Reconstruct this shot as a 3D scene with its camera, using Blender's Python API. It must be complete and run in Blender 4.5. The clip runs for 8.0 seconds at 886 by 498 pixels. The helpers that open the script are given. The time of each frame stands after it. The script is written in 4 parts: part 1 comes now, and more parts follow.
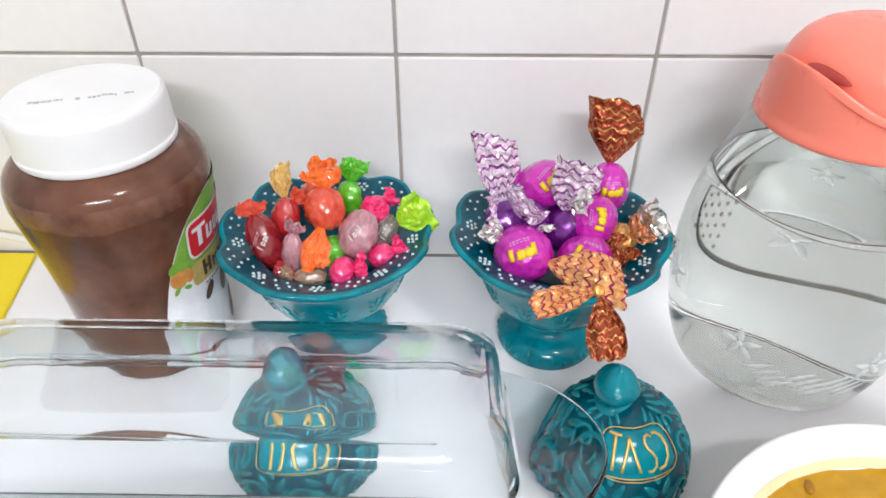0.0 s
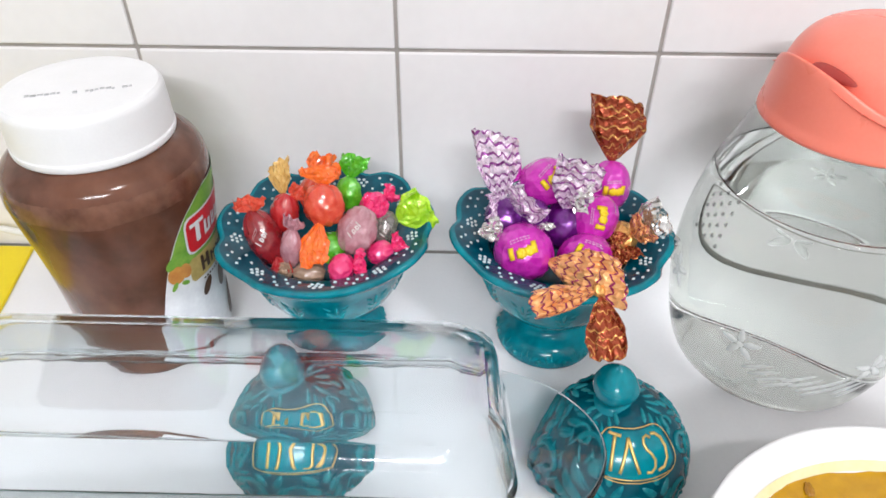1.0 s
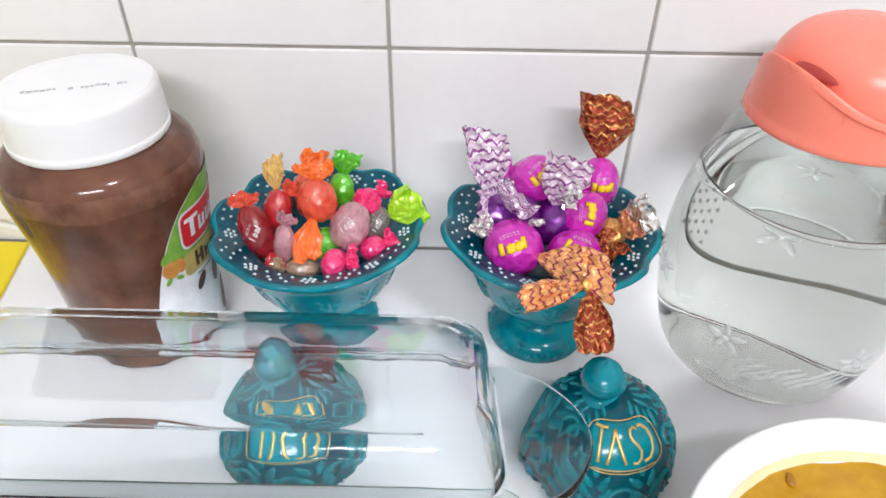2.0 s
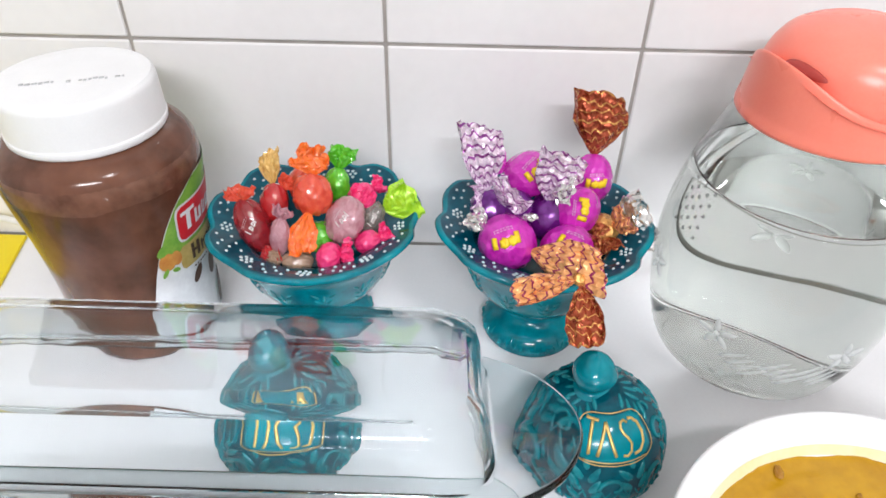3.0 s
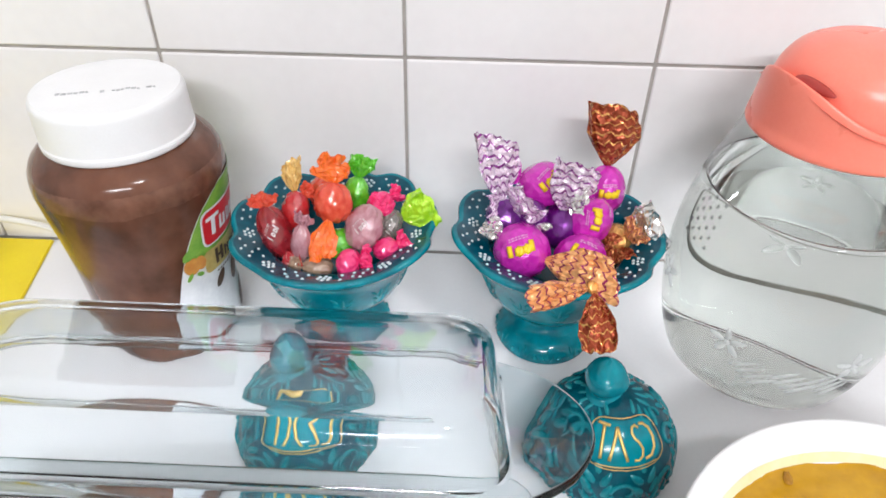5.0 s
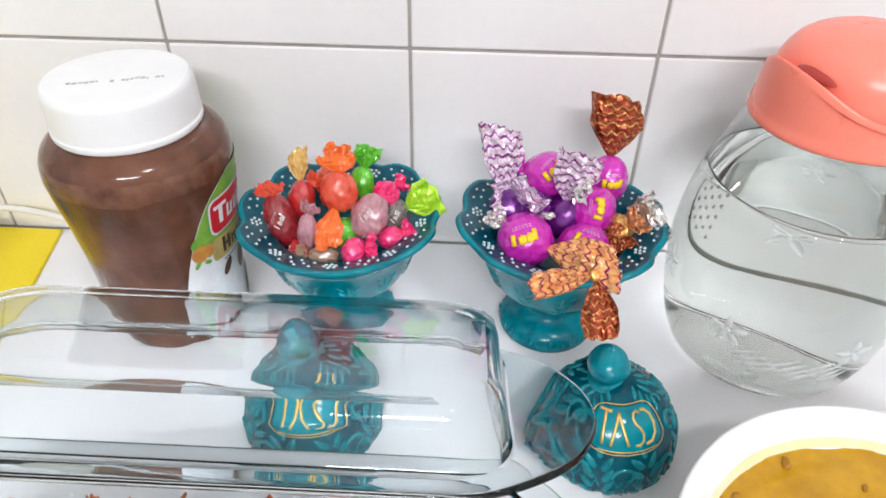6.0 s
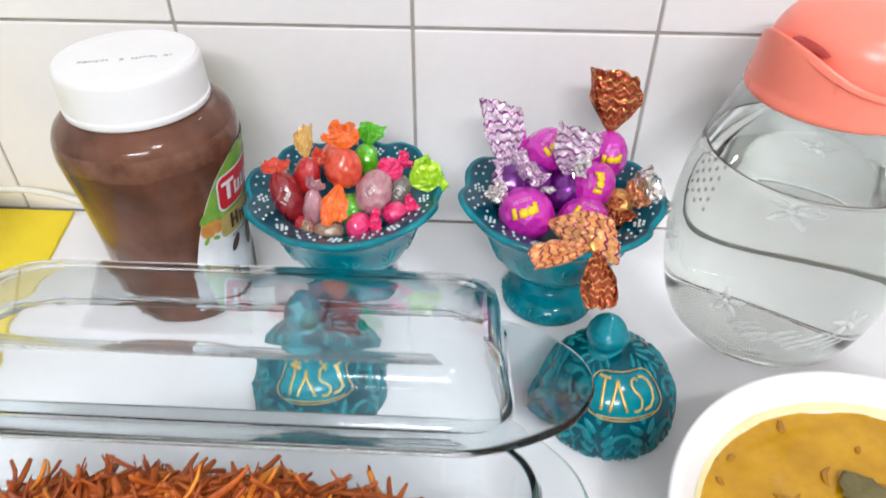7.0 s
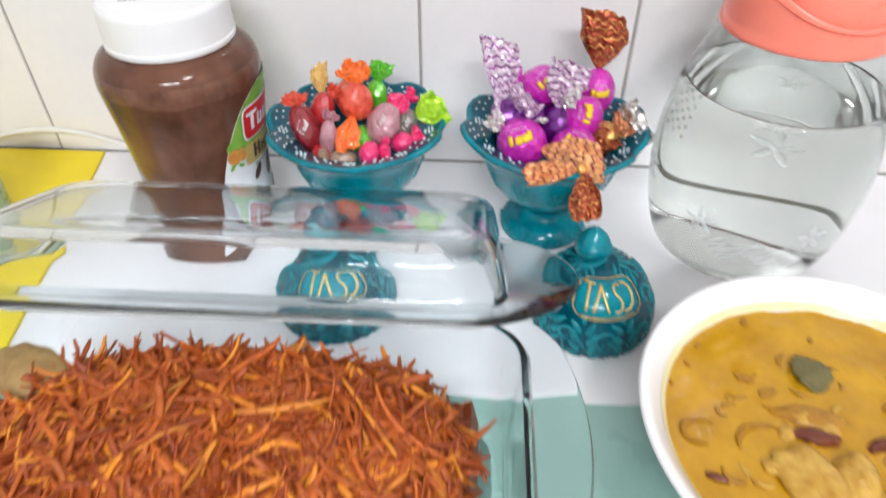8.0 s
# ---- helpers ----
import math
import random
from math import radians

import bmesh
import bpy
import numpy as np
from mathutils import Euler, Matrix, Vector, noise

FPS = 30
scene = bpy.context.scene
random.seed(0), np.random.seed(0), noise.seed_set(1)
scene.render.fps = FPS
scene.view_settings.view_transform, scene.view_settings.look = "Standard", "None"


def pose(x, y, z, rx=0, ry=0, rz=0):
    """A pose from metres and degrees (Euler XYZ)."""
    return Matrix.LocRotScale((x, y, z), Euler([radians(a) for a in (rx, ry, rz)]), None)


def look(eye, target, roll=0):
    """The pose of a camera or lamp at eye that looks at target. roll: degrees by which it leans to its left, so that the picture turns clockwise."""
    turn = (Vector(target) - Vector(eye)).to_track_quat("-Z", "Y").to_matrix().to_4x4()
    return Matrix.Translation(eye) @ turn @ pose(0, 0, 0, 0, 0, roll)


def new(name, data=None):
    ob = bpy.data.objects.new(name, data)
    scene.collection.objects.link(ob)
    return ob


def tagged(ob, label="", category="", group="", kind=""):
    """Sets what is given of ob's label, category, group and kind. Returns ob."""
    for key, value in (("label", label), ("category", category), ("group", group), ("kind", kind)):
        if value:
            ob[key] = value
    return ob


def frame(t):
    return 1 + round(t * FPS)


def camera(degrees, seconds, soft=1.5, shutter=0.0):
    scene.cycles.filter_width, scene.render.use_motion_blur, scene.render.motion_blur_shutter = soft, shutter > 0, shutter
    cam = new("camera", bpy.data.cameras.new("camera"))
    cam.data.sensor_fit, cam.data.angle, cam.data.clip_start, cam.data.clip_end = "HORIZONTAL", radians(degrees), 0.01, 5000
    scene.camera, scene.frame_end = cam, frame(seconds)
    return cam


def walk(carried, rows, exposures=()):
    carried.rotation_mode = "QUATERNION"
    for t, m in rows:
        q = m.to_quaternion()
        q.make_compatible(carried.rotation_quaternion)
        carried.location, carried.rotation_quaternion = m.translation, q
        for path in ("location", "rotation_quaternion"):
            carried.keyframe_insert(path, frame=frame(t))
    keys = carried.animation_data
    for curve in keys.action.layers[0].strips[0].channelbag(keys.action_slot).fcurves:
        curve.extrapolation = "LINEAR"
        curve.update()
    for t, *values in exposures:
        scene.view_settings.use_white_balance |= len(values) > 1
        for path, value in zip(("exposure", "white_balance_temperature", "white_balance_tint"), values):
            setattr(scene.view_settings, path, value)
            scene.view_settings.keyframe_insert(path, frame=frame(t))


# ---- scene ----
cam = camera(66.8, 8.0, soft=1.6, shutter=0.9)
PATH = [
    (0, (0.034, -0.375, 0.296), (0.005, 1.207, -0.927), -0.1),
    (0.5, (0.034, -0.372, 0.295), (0.012, 1.204, -0.936), 0.2),
    (1, (0.034, -0.372, 0.296), (0.006, 1.199, -0.941), 0.4),
    (2.5, (0.038, -0.38, 0.298), (0.03, 1.189, -0.943), 1.0),
    (3, (0.039, -0.381, 0.298), (0.027, 1.186, -0.945), 1.2),
    (3.5, (0.038, -0.382, 0.299), (0.017, 1.193, -0.933), 1.1),
    (4, (0.039, -0.382, 0.298), (0.033, 1.2, -0.926), 1.7),
    (4.5, (0.039, -0.383, 0.299), (0.028, 1.194, -0.932), 1.7),
    (5, (0.036, -0.39, 0.302), (-0.008, 1.198, -0.914), 1.1),
    (6.5, (0.036, -0.399, 0.302), (-0.024, 1.171, -0.936), 0.8),
    (7, (0.039, -0.408, 0.299), (-0.036, 1.155, -0.947), 0.2),
    (7.5, (0.039, -0.426, 0.295), (-0.058, 1.127, -0.961), 0.1),
    (8, (0.042, -0.46, 0.3), (-0.042, 1.058, -1.0), -0.0),
]
walk(cam, [(t, look(e, g, r)) for t, e, g, r in PATH])

# ---- world and lights ----
world = bpy.data.worlds.new("room_dark")
scene.world = world
world.use_nodes = True
world.node_tree.nodes["Background"].inputs[0].default_value = (0.9, 0.95, 1.0, 1)
world.node_tree.nodes["Background"].inputs[1].default_value = 0.05


def area_lamp(name, eye, target, size, watts, colour):
    data = bpy.data.lights.new(name, "AREA")
    data.shape, data.size, data.energy, data.color = "DISK", size, watts, colour
    ob = new(name, data)
    ob.matrix_world = look(eye, target)
    return ob


area_lamp("ceiling_lamp_light", (0.80, -1.45, 2.31), (0.05, -0.12, 0), 0.36, 27, (0.975, 0.965, 1.02))
# Added fill from the opposite wall, brightens the tiles; no such source is known.
fill_light = area_lamp("added_wall_fill_light", (0.15, -2.50, 1.75), (0.02, -0.05, 0.1), 0.10, 44, (0.95, 0.965, 1.02))
fill_light.data.shape, fill_light.data.size, fill_light.data.size_y = "RECTANGLE", 1.15, 0.09

# ---- material tools ----


def make(name, low, high, rough=0.4, metal=0.0, scale=60.0, fine=400.0, bump=0.05, coat=0.0, transmission=0.0,
         ior=1.45, rough_spread=0.08, subsurface=0.0, sheen_random=0.0, bump_distance=0.001, crumple=0.0):
    """A principled surface whose colour drifts between two tones at a coarse and a fine scale."""
    m = bpy.data.materials.new(name)
    m.use_nodes = True
    nt = m.node_tree
    bsdf = nt.nodes["Principled BSDF"]
    co = nt.nodes.new("ShaderNodeTexCoord")
    a = nt.nodes.new("ShaderNodeTexNoise")
    a.inputs["Scale"].default_value, a.inputs["Detail"].default_value = scale, 5
    b = nt.nodes.new("ShaderNodeTexNoise")
    b.inputs["Scale"].default_value, b.inputs["Detail"].default_value = fine, 3
    for n in (a, b):
        nt.links.new(co.outputs["Object"], n.inputs["Vector"])
    add = nt.nodes.new("ShaderNodeMath")
    add.operation = "MULTIPLY_ADD"
    nt.links.new(b.outputs["Fac"], add.inputs[0])
    add.inputs[1].default_value = 0.35
    nt.links.new(a.outputs["Fac"], add.inputs[2])
    ramp = nt.nodes.new("ShaderNodeValToRGB")
    ramp.color_ramp.elements[0].position, ramp.color_ramp.elements[1].position = 0.45, 0.9
    ramp.color_ramp.elements[0].color, ramp.color_ramp.elements[1].color = (*low, 1), (*high, 1)
    nt.links.new(add.outputs[0], ramp.inputs[0])
    out = ramp.outputs[0]
    if sheen_random:
        info = nt.nodes.new("ShaderNodeObjectInfo")
        hsv = nt.nodes.new("ShaderNodeHueSaturation")
        rng = nt.nodes.new("ShaderNodeMapRange")
        rng.inputs[3].default_value, rng.inputs[4].default_value = 1 - sheen_random, 1 + sheen_random
        nt.links.new(info.outputs["Random"], rng.inputs[0])
        nt.links.new(rng.outputs[0], hsv.inputs["Value"])
        nt.links.new(out, hsv.inputs["Color"])
        out = hsv.outputs[0]
    nt.links.new(out, bsdf.inputs["Base Color"])
    rr = nt.nodes.new("ShaderNodeMapRange")
    rr.inputs[3].default_value, rr.inputs[4].default_value = max(0.02, rough - rough_spread), rough + rough_spread
    nt.links.new(a.outputs["Fac"], rr.inputs[0])
    nt.links.new(rr.outputs[0], bsdf.inputs["Roughness"])
    bsdf.inputs["Metallic"].default_value = metal
    bsdf.inputs["IOR"].default_value = ior
    bsdf.inputs["Coat Weight"].default_value = coat
    bsdf.inputs["Coat Roughness"].default_value = 0.05
    bsdf.inputs["Transmission Weight"].default_value = transmission
    if subsurface:
        bsdf.inputs["Subsurface Weight"].default_value = subsurface
        bsdf.inputs["Subsurface Radius"].default_value = (0.006, 0.003, 0.0015)
        bsdf.inputs["Subsurface Scale"].default_value = 1.0
    if crumple:
        vor = nt.nodes.new("ShaderNodeTexVoronoi")
        vor.inputs["Scale"].default_value = crumple
        warp = nt.nodes.new("ShaderNodeVectorMath")
        warp.operation = "MULTIPLY_ADD"
        warp.inputs[1].default_value = (0.004, 0.004, 0.004)
        nt.links.new(a.outputs["Color"], warp.inputs[0])
        nt.links.new(co.outputs["Object"], warp.inputs[2])
        nt.links.new(warp.outputs[0], vor.inputs["Vector"])
        bp = nt.nodes.new("ShaderNodeBump")
        bp.inputs["Strength"].default_value, bp.inputs["Distance"].default_value = bump, 0.0022
        nt.links.new(vor.outputs["Distance"], bp.inputs["Height"])
        nt.links.new(bp.outputs[0], bsdf.inputs["Normal"])
        nt.links.new(bp.outputs[0], bsdf.inputs["Coat Normal"])
    elif bump:
        bp = nt.nodes.new("ShaderNodeBump")
        bp.inputs["Strength"].default_value, bp.inputs["Distance"].default_value = bump, bump_distance
        nt.links.new(add.outputs[0], bp.inputs["Height"])
        nt.links.new(bp.outputs[0], bsdf.inputs["Normal"])
    return m


def zigzag(name, ground, line, metal, rough, rows=7.0, teeth=5.5, share=0.3):
    """Wrapper foil with printed zigzag lines that run across it."""
    m = make(name, ground, tuple(min(1, c * 1.25) for c in ground), rough, metal, scale=220, fine=900, bump=0.75, crumple=230)
    nt = m.node_tree
    bsdf = nt.nodes["Principled BSDF"]
    uv = nt.nodes.new("ShaderNodeTexCoord")
    sep = nt.nodes.new("ShaderNodeSeparateXYZ")
    nt.links.new(uv.outputs["UV"], sep.inputs[0])

    def math_node(op, x, y, z=None):
        n = nt.nodes.new("ShaderNodeMath")
        n.operation = op
        for i, v in enumerate((x, y, z)):
            if v is None:
                continue
            if isinstance(v, (int, float)):
                n.inputs[i].default_value = v
            else:
                nt.links.new(v, n.inputs[i])
        return n.outputs[0]

    tooth = math_node("PINGPONG", math_node("MULTIPLY", sep.outputs[0], teeth), 0.5)
    lines = math_node("FRACT", math_node("MULTIPLY_ADD", sep.outputs[1], rows, math_node("MULTIPLY", tooth, 0.9)), 0)
    mask = math_node("LESS_THAN", lines, share)
    old = bsdf.inputs["Base Color"].links[0].from_socket
    mix = nt.nodes.new("ShaderNodeMix")
    mix.data_type = "RGBA"
    nt.links.new(mask, mix.inputs[0])
    nt.links.new(old, mix.inputs[6])
    mix.inputs[7].default_value = (*line, 1)
    nt.links.new(mix.outputs[2], bsdf.inputs["Base Color"])
    return m


def clear(name, colour, rough=0.0, ior=1.47, wave=0.06):
    m = bpy.data.materials.new(name)
    m.use_nodes = True
    nt = m.node_tree
    bsdf = nt.nodes["Principled BSDF"]
    bsdf.inputs["Base Color"].default_value = (*colour, 1)
    bsdf.inputs["Transmission Weight"].default_value = 1.0
    bsdf.inputs["Roughness"].default_value = rough
    bsdf.inputs["IOR"].default_value = ior
    co = nt.nodes.new("ShaderNodeTexCoord")
    n = nt.nodes.new("ShaderNodeTexNoise")
    n.inputs["Scale"].default_value, n.inputs["Detail"].default_value = 35, 2
    nt.links.new(co.outputs["Object"], n.inputs["Vector"])
    bp = nt.nodes.new("ShaderNodeBump")
    bp.inputs["Strength"].default_value, bp.inputs["Distance"].default_value = wave, 0.002
    nt.links.new(n.outputs["Fac"], bp.inputs["Height"])
    nt.links.new(bp.outputs[0], bsdf.inputs["Normal"])
    return m


TILE = make("glazed_white_tile", (0.77, 0.75, 0.745), (0.83, 0.81, 0.805), 0.13, scale=9, fine=120, bump=0.03, sheen_random=0.02)
GROUT = make("grey_grout", (0.30, 0.275, 0.25), (0.42, 0.39, 0.36), 0.85, scale=40, fine=700, bump=0.4)
PLASTER = make("white_plaster", (0.70, 0.69, 0.67), (0.78, 0.77, 0.75), 0.8, scale=6, fine=200, bump=0.1)
FLOOR = make("beige_floor", (0.40, 0.36, 0.31), (0.52, 0.48, 0.42), 0.35, scale=5, fine=80, bump=0.05)
CLOTH = make("white_vinyl_cover", (0.79, 0.78, 0.785), (0.85, 0.845, 0.85), 0.32, scale=14, fine=500, bump=0.06)
MINT = make("mint_worktop", (0.27, 0.45, 0.39), (0.33, 0.52, 0.455), 0.3, scale=18, fine=600, bump=0.05)
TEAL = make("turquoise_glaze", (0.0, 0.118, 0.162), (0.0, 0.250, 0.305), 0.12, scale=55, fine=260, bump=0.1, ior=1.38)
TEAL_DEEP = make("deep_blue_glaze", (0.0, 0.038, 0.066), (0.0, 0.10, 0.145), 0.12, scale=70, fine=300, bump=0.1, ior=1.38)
TEAL_PALE = make("pale_turquoise_relief", (0.0, 0.135, 0.172), (0.008, 0.250, 0.285), 0.14, scale=120, fine=500, bump=0.05, ior=1.38)
TEAL_MID = make("mid_turquoise_glaze", (0.0, 0.040, 0.064), (0.0, 0.105, 0.145), 0.12, scale=90, fine=320, bump=0.12, ior=1.38)
DOT = make("white_slip_dots", (0.45, 0.60, 0.62), (0.62, 0.74, 0.75), 0.25, scale=300, bump=0.0)
GOLD = make("gold_lustre", (0.55, 0.36, 0.10), (0.78, 0.52, 0.18), 0.35, metal=0.55, scale=300, fine=900, bump=0.05)
LID_WHITE = make("white_plastic_cap", (0.80, 0.80, 0.80), (0.86, 0.86, 0.86), 0.38, scale=30, fine=900, bump=0.03)
SPREAD = make("cocoa_spread_behind_clear_plastic", (0.060, 0.022, 0.012), (0.175, 0.075, 0.046), 0.12, scale=26, fine=90, bump=0.16, ior=1.42)
SPREAD_FILM = make("thin_spread_film", (0.075, 0.029, 0.017), (0.215, 0.100, 0.064), 0.12, scale=55, fine=180, bump=0.25, ior=1.42)
LABEL_WHITE = make("label_white", (0.66, 0.66, 0.68), (0.80, 0.80, 0.81), 0.35, scale=90, fine=400, bump=0.05)
LABEL_GREEN = make("label_green", (0.10, 0.30, 0.03), (0.26, 0.46, 0.06), 0.35, scale=110, fine=500, bump=0.02)
LABEL_RED = make("label_red", (0.55, 0.012, 0.02), (0.64, 0.02, 0.03), 0.35, scale=60, bump=0.0)
LABEL_GOLD = make("label_gold", (0.42, 0.30, 0.08), (0.60, 0.45, 0.16), 0.35, scale=120, bump=0.0)
LABEL_BROWN = make("label_brown", (0.05, 0.022, 0.012), (0.09, 0.04, 0.02), 0.35, scale=150, bump=0.0)
LABEL_ORANGE = make("label_orange", (0.50, 0.16, 0.03), (0.62, 0.30, 0.06), 0.35, scale=160, bump=0.0)
INK = make("grey_ink", (0.46, 0.46, 0.47), (0.58, 0.58, 0.59), 0.5, scale=200, bump=0.0)
CORAL = make("coral_plastic", (0.95, 0.235, 0.165), (0.98, 0.275, 0.20), 0.28, scale=25, fine=700, bump=0.02, subsurface=0.08)
SLOT = make("dark_red_slot_shade", (0.35, 0.04, 0.03), (0.42, 0.05, 0.04), 0.4, scale=50, bump=0.0)
GLASS = clear("clear_glass", (0.86, 0.88, 0.87), ior=1.25)
OVEN_GLASS = clear("oven_glass", (0.79, 0.832, 0.842), ior=1.43)
WATER = clear("still_water", (0.535, 0.562, 0.532), ior=1.33, wave=0.06)
# Half-clear white that paints the highlights of the jug's pressed relief.
PRESSED = make("pressed_relief_highlight_white", (0.80, 0.82, 0.82), (0.88, 0.90, 0.90), 0.08, scale=200, bump=0.0)
PRESSED.node_tree.nodes["Principled BSDF"].inputs["Alpha"].default_value = 0.4
BEAD = make("pressed_glass_bead", (0.10, 0.11, 0.11), (0.16, 0.17, 0.17), 0.08, scale=200, bump=0.0)
BEAD.node_tree.nodes["Principled BSDF"].inputs["Alpha"].default_value = 0.6
PORCELAIN = make("white_porcelain", (0.80, 0.80, 0.80), (0.86, 0.86, 0.86), 0.15, scale=20, fine=300, bump=0.01, coat=0.3)
CURRY = make("yellow_curry", (0.42, 0.205, 0.005), (0.60, 0.325, 0.010), 0.16, scale=38, fine=240, bump=0.10, subsurface=0.0)
SMEAR = make("thin_sauce_smear", (0.80, 0.73, 0.38), (0.83, 0.79, 0.55), 0.2, scale=60, bump=0.0)
CHICKEN = make("curry_coated_chicken", (0.44, 0.22, 0.020), (0.68, 0.43, 0.09), 0.3, scale=150, fine=350, bump=0.5)
HERB = make("bay_leaf", (0.10, 0.085, 0.026), (0.18, 0.150, 0.055), 0.4, scale=130, fine=500, bump=0.3)
ONION = make("cooked_onion", (0.32, 0.135, 0.010), (0.46, 0.225, 0.016), 0.25, scale=120, bump=0.1)
CHILLI = make("dark_chilli", (0.10, 0.02, 0.012), (0.20, 0.05, 0.02), 0.25, scale=150, bump=0.1)
CARROT = make("fried_carrot", (0.40, 0.076, 0.014), (0.58, 0.145, 0.020), 0.5, scale=140, fine=700, bump=0.25, sheen_random=0.2)
CARROT_LIGHT = make("pale_fried_carrot", (0.64, 0.19, 0.018), (0.76, 0.29, 0.030), 0.4, scale=140, fine=700, bump=0.25, sheen_random=0.3)
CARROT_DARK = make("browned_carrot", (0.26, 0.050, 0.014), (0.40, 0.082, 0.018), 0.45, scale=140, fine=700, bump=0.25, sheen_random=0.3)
CRUST = make("toasted_crust", (0.28, 0.17, 0.06), (0.42, 0.28, 0.11), 0.6, scale=90, fine=400, bump=0.4)
YELLOW = make("yellow_plastic", (0.82, 0.62, 0.008), (0.88, 0.70, 0.015), 0.35, scale=25, fine=400, bump=0.03)
CABLE = make("white_cable", (0.70, 0.68, 0.62), (0.78, 0.76, 0.70), 0.4, scale=60, bump=0.0)
CUP_GREEN = make("pale_green_plastic", (0.42, 0.62, 0.52), (0.52, 0.70, 0.60), 0.3, scale=60, bump=0.02, transmission=0.3)
LAMP_GLOW = bpy.data.materials.new("lamp_diffuser")
LAMP_GLOW.use_nodes = True
LAMP_GLOW.node_tree.nodes["Principled BSDF"].inputs["Emission Color"].default_value = (1, 0.97, 0.94, 1)
LAMP_GLOW.node_tree.nodes["Principled BSDF"].inputs["Emission Strength"].default_value = 3.0


def film(name, low, high, rough=0.12, metal=0.0, transmission=0.0, bump=0.26):
    return make(name, low, high, rough, metal, scale=260, fine=900, bump=bump, transmission=transmission, coat=1.0, crumple=170)


PURPLE = film("purple_foil", (0.50, 0.010, 0.36), (0.68, 0.03, 0.50), 0.22, 0.1, bump=0.5)
VIOLET = film("violet_foil", (0.10, 0.006, 0.16), (0.20, 0.015, 0.28), 0.2, 0.5)
YELLOW_INK = make("yellow_print", (0.80, 0.55, 0.01), (0.88, 0.65, 0.02), 0.4, scale=200, bump=0.0)
PINK_INK = make("pale_pink_print", (0.70, 0.40, 0.62), (0.80, 0.52, 0.72), 0.4, scale=200, bump=0.0)
SILVER_ZIG = zigzag("silver_zigzag_foil", (0.80, 0.68, 0.78), (0.30, 0.06, 0.30), 0.45, 0.28, share=0.24)
GOLD_ZIG = zigzag("gold_zigzag_foil", (0.80, 0.41, 0.17), (0.30, 0.02, 0.10), 0.4, 0.3, share=0.2)
BROWN_ZIG = zigzag("brown_gold_zigzag_foil", (0.36, 0.075, 0.034), (0.78, 0.42, 0.13), 0.65, 0.24, share=0.18)
SILVER = film("silver_foil", (0.70, 0.68, 0.66), (0.88, 0.87, 0.86), 0.15, 0.9)
RED_FILM = film("red_film", (0.60, 0.012, 0.02), (0.78, 0.05, 0.05), 0.08, 0.0, 0.35)
DARK_RED = film("dark_red_film", (0.34, 0.008, 0.018), (0.52, 0.03, 0.04), 0.08, 0.0, 0.45)
ORANGE_FILM = film("orange_film", (0.80, 0.11, 0.012), (0.92, 0.22, 0.03), 0.14)
SALMON_FILM = film("salmon_film", (0.80, 0.06, 0.03), (0.92, 0.15, 0.07), 0.08, 0.0, 0.25)
MAUVE = film("mauve_film", (0.48, 0.20, 0.24), (0.66, 0.36, 0.40), 0.08, 0.0, 0.2)
GREY_FILM = film("grey_film", (0.26, 0.23, 0.20), (0.46, 0.42, 0.38), 0.06, 0.0, 0.6)
PINK_FILM = film("hot_pink_film", (0.74, 0.015, 0.12), (0.90, 0.06, 0.25), 0.14, 0.1)
GREEN_FILM = film("green_film", (0.05, 0.36, 0.012), (0.16, 0.58, 0.03), 0.14, 0.15)
LIME_FILM = film("lime_film", (0.30, 0.62, 0.01), (0.50, 0.80, 0.03), 0.16, 0.2)
AMBER_FILM = film("amber_film", (0.62, 0.36, 0.10), (0.78, 0.55, 0.20), 0.14, 0.2)
TAN_FILM = film("tan_film", (0.46, 0.29, 0.19), (0.60, 0.42, 0.30), 0.08, 0.0, 0.3)
PALE_PRINT = make("pale_print", (0.70, 0.62, 0.60), (0.80, 0.74, 0.72), 0.4, scale=200, bump=0.0)

# ---- mesh tools ----


def mesh_from(bm, name, material, smooth=True):
    me = bpy.data.meshes.new(name)
    bm.normal_update()
    bm.to_mesh(me)
    bm.free()
    if smooth:
        me.shade_smooth()
        if smooth == "edges":
            me.set_sharp_from_angle(angle=radians(32))
    for mt in (material if isinstance(material, (list, tuple)) else [material]):
        me.materials.append(mt)
    return me


def part(name, bm, material, parent=None, label="", smooth=True):
    ob = new(name, mesh_from(bm, name, material, smooth))
    if parent is not None:
        ob.parent = parent
    return tagged(ob, label)


def thing(name, m, label, category, group="", kind=""):
    ob = new(name)
    ob.empty_display_size = 0.01
    ob.matrix_world = m
    return tagged(ob, label, category, group, kind)


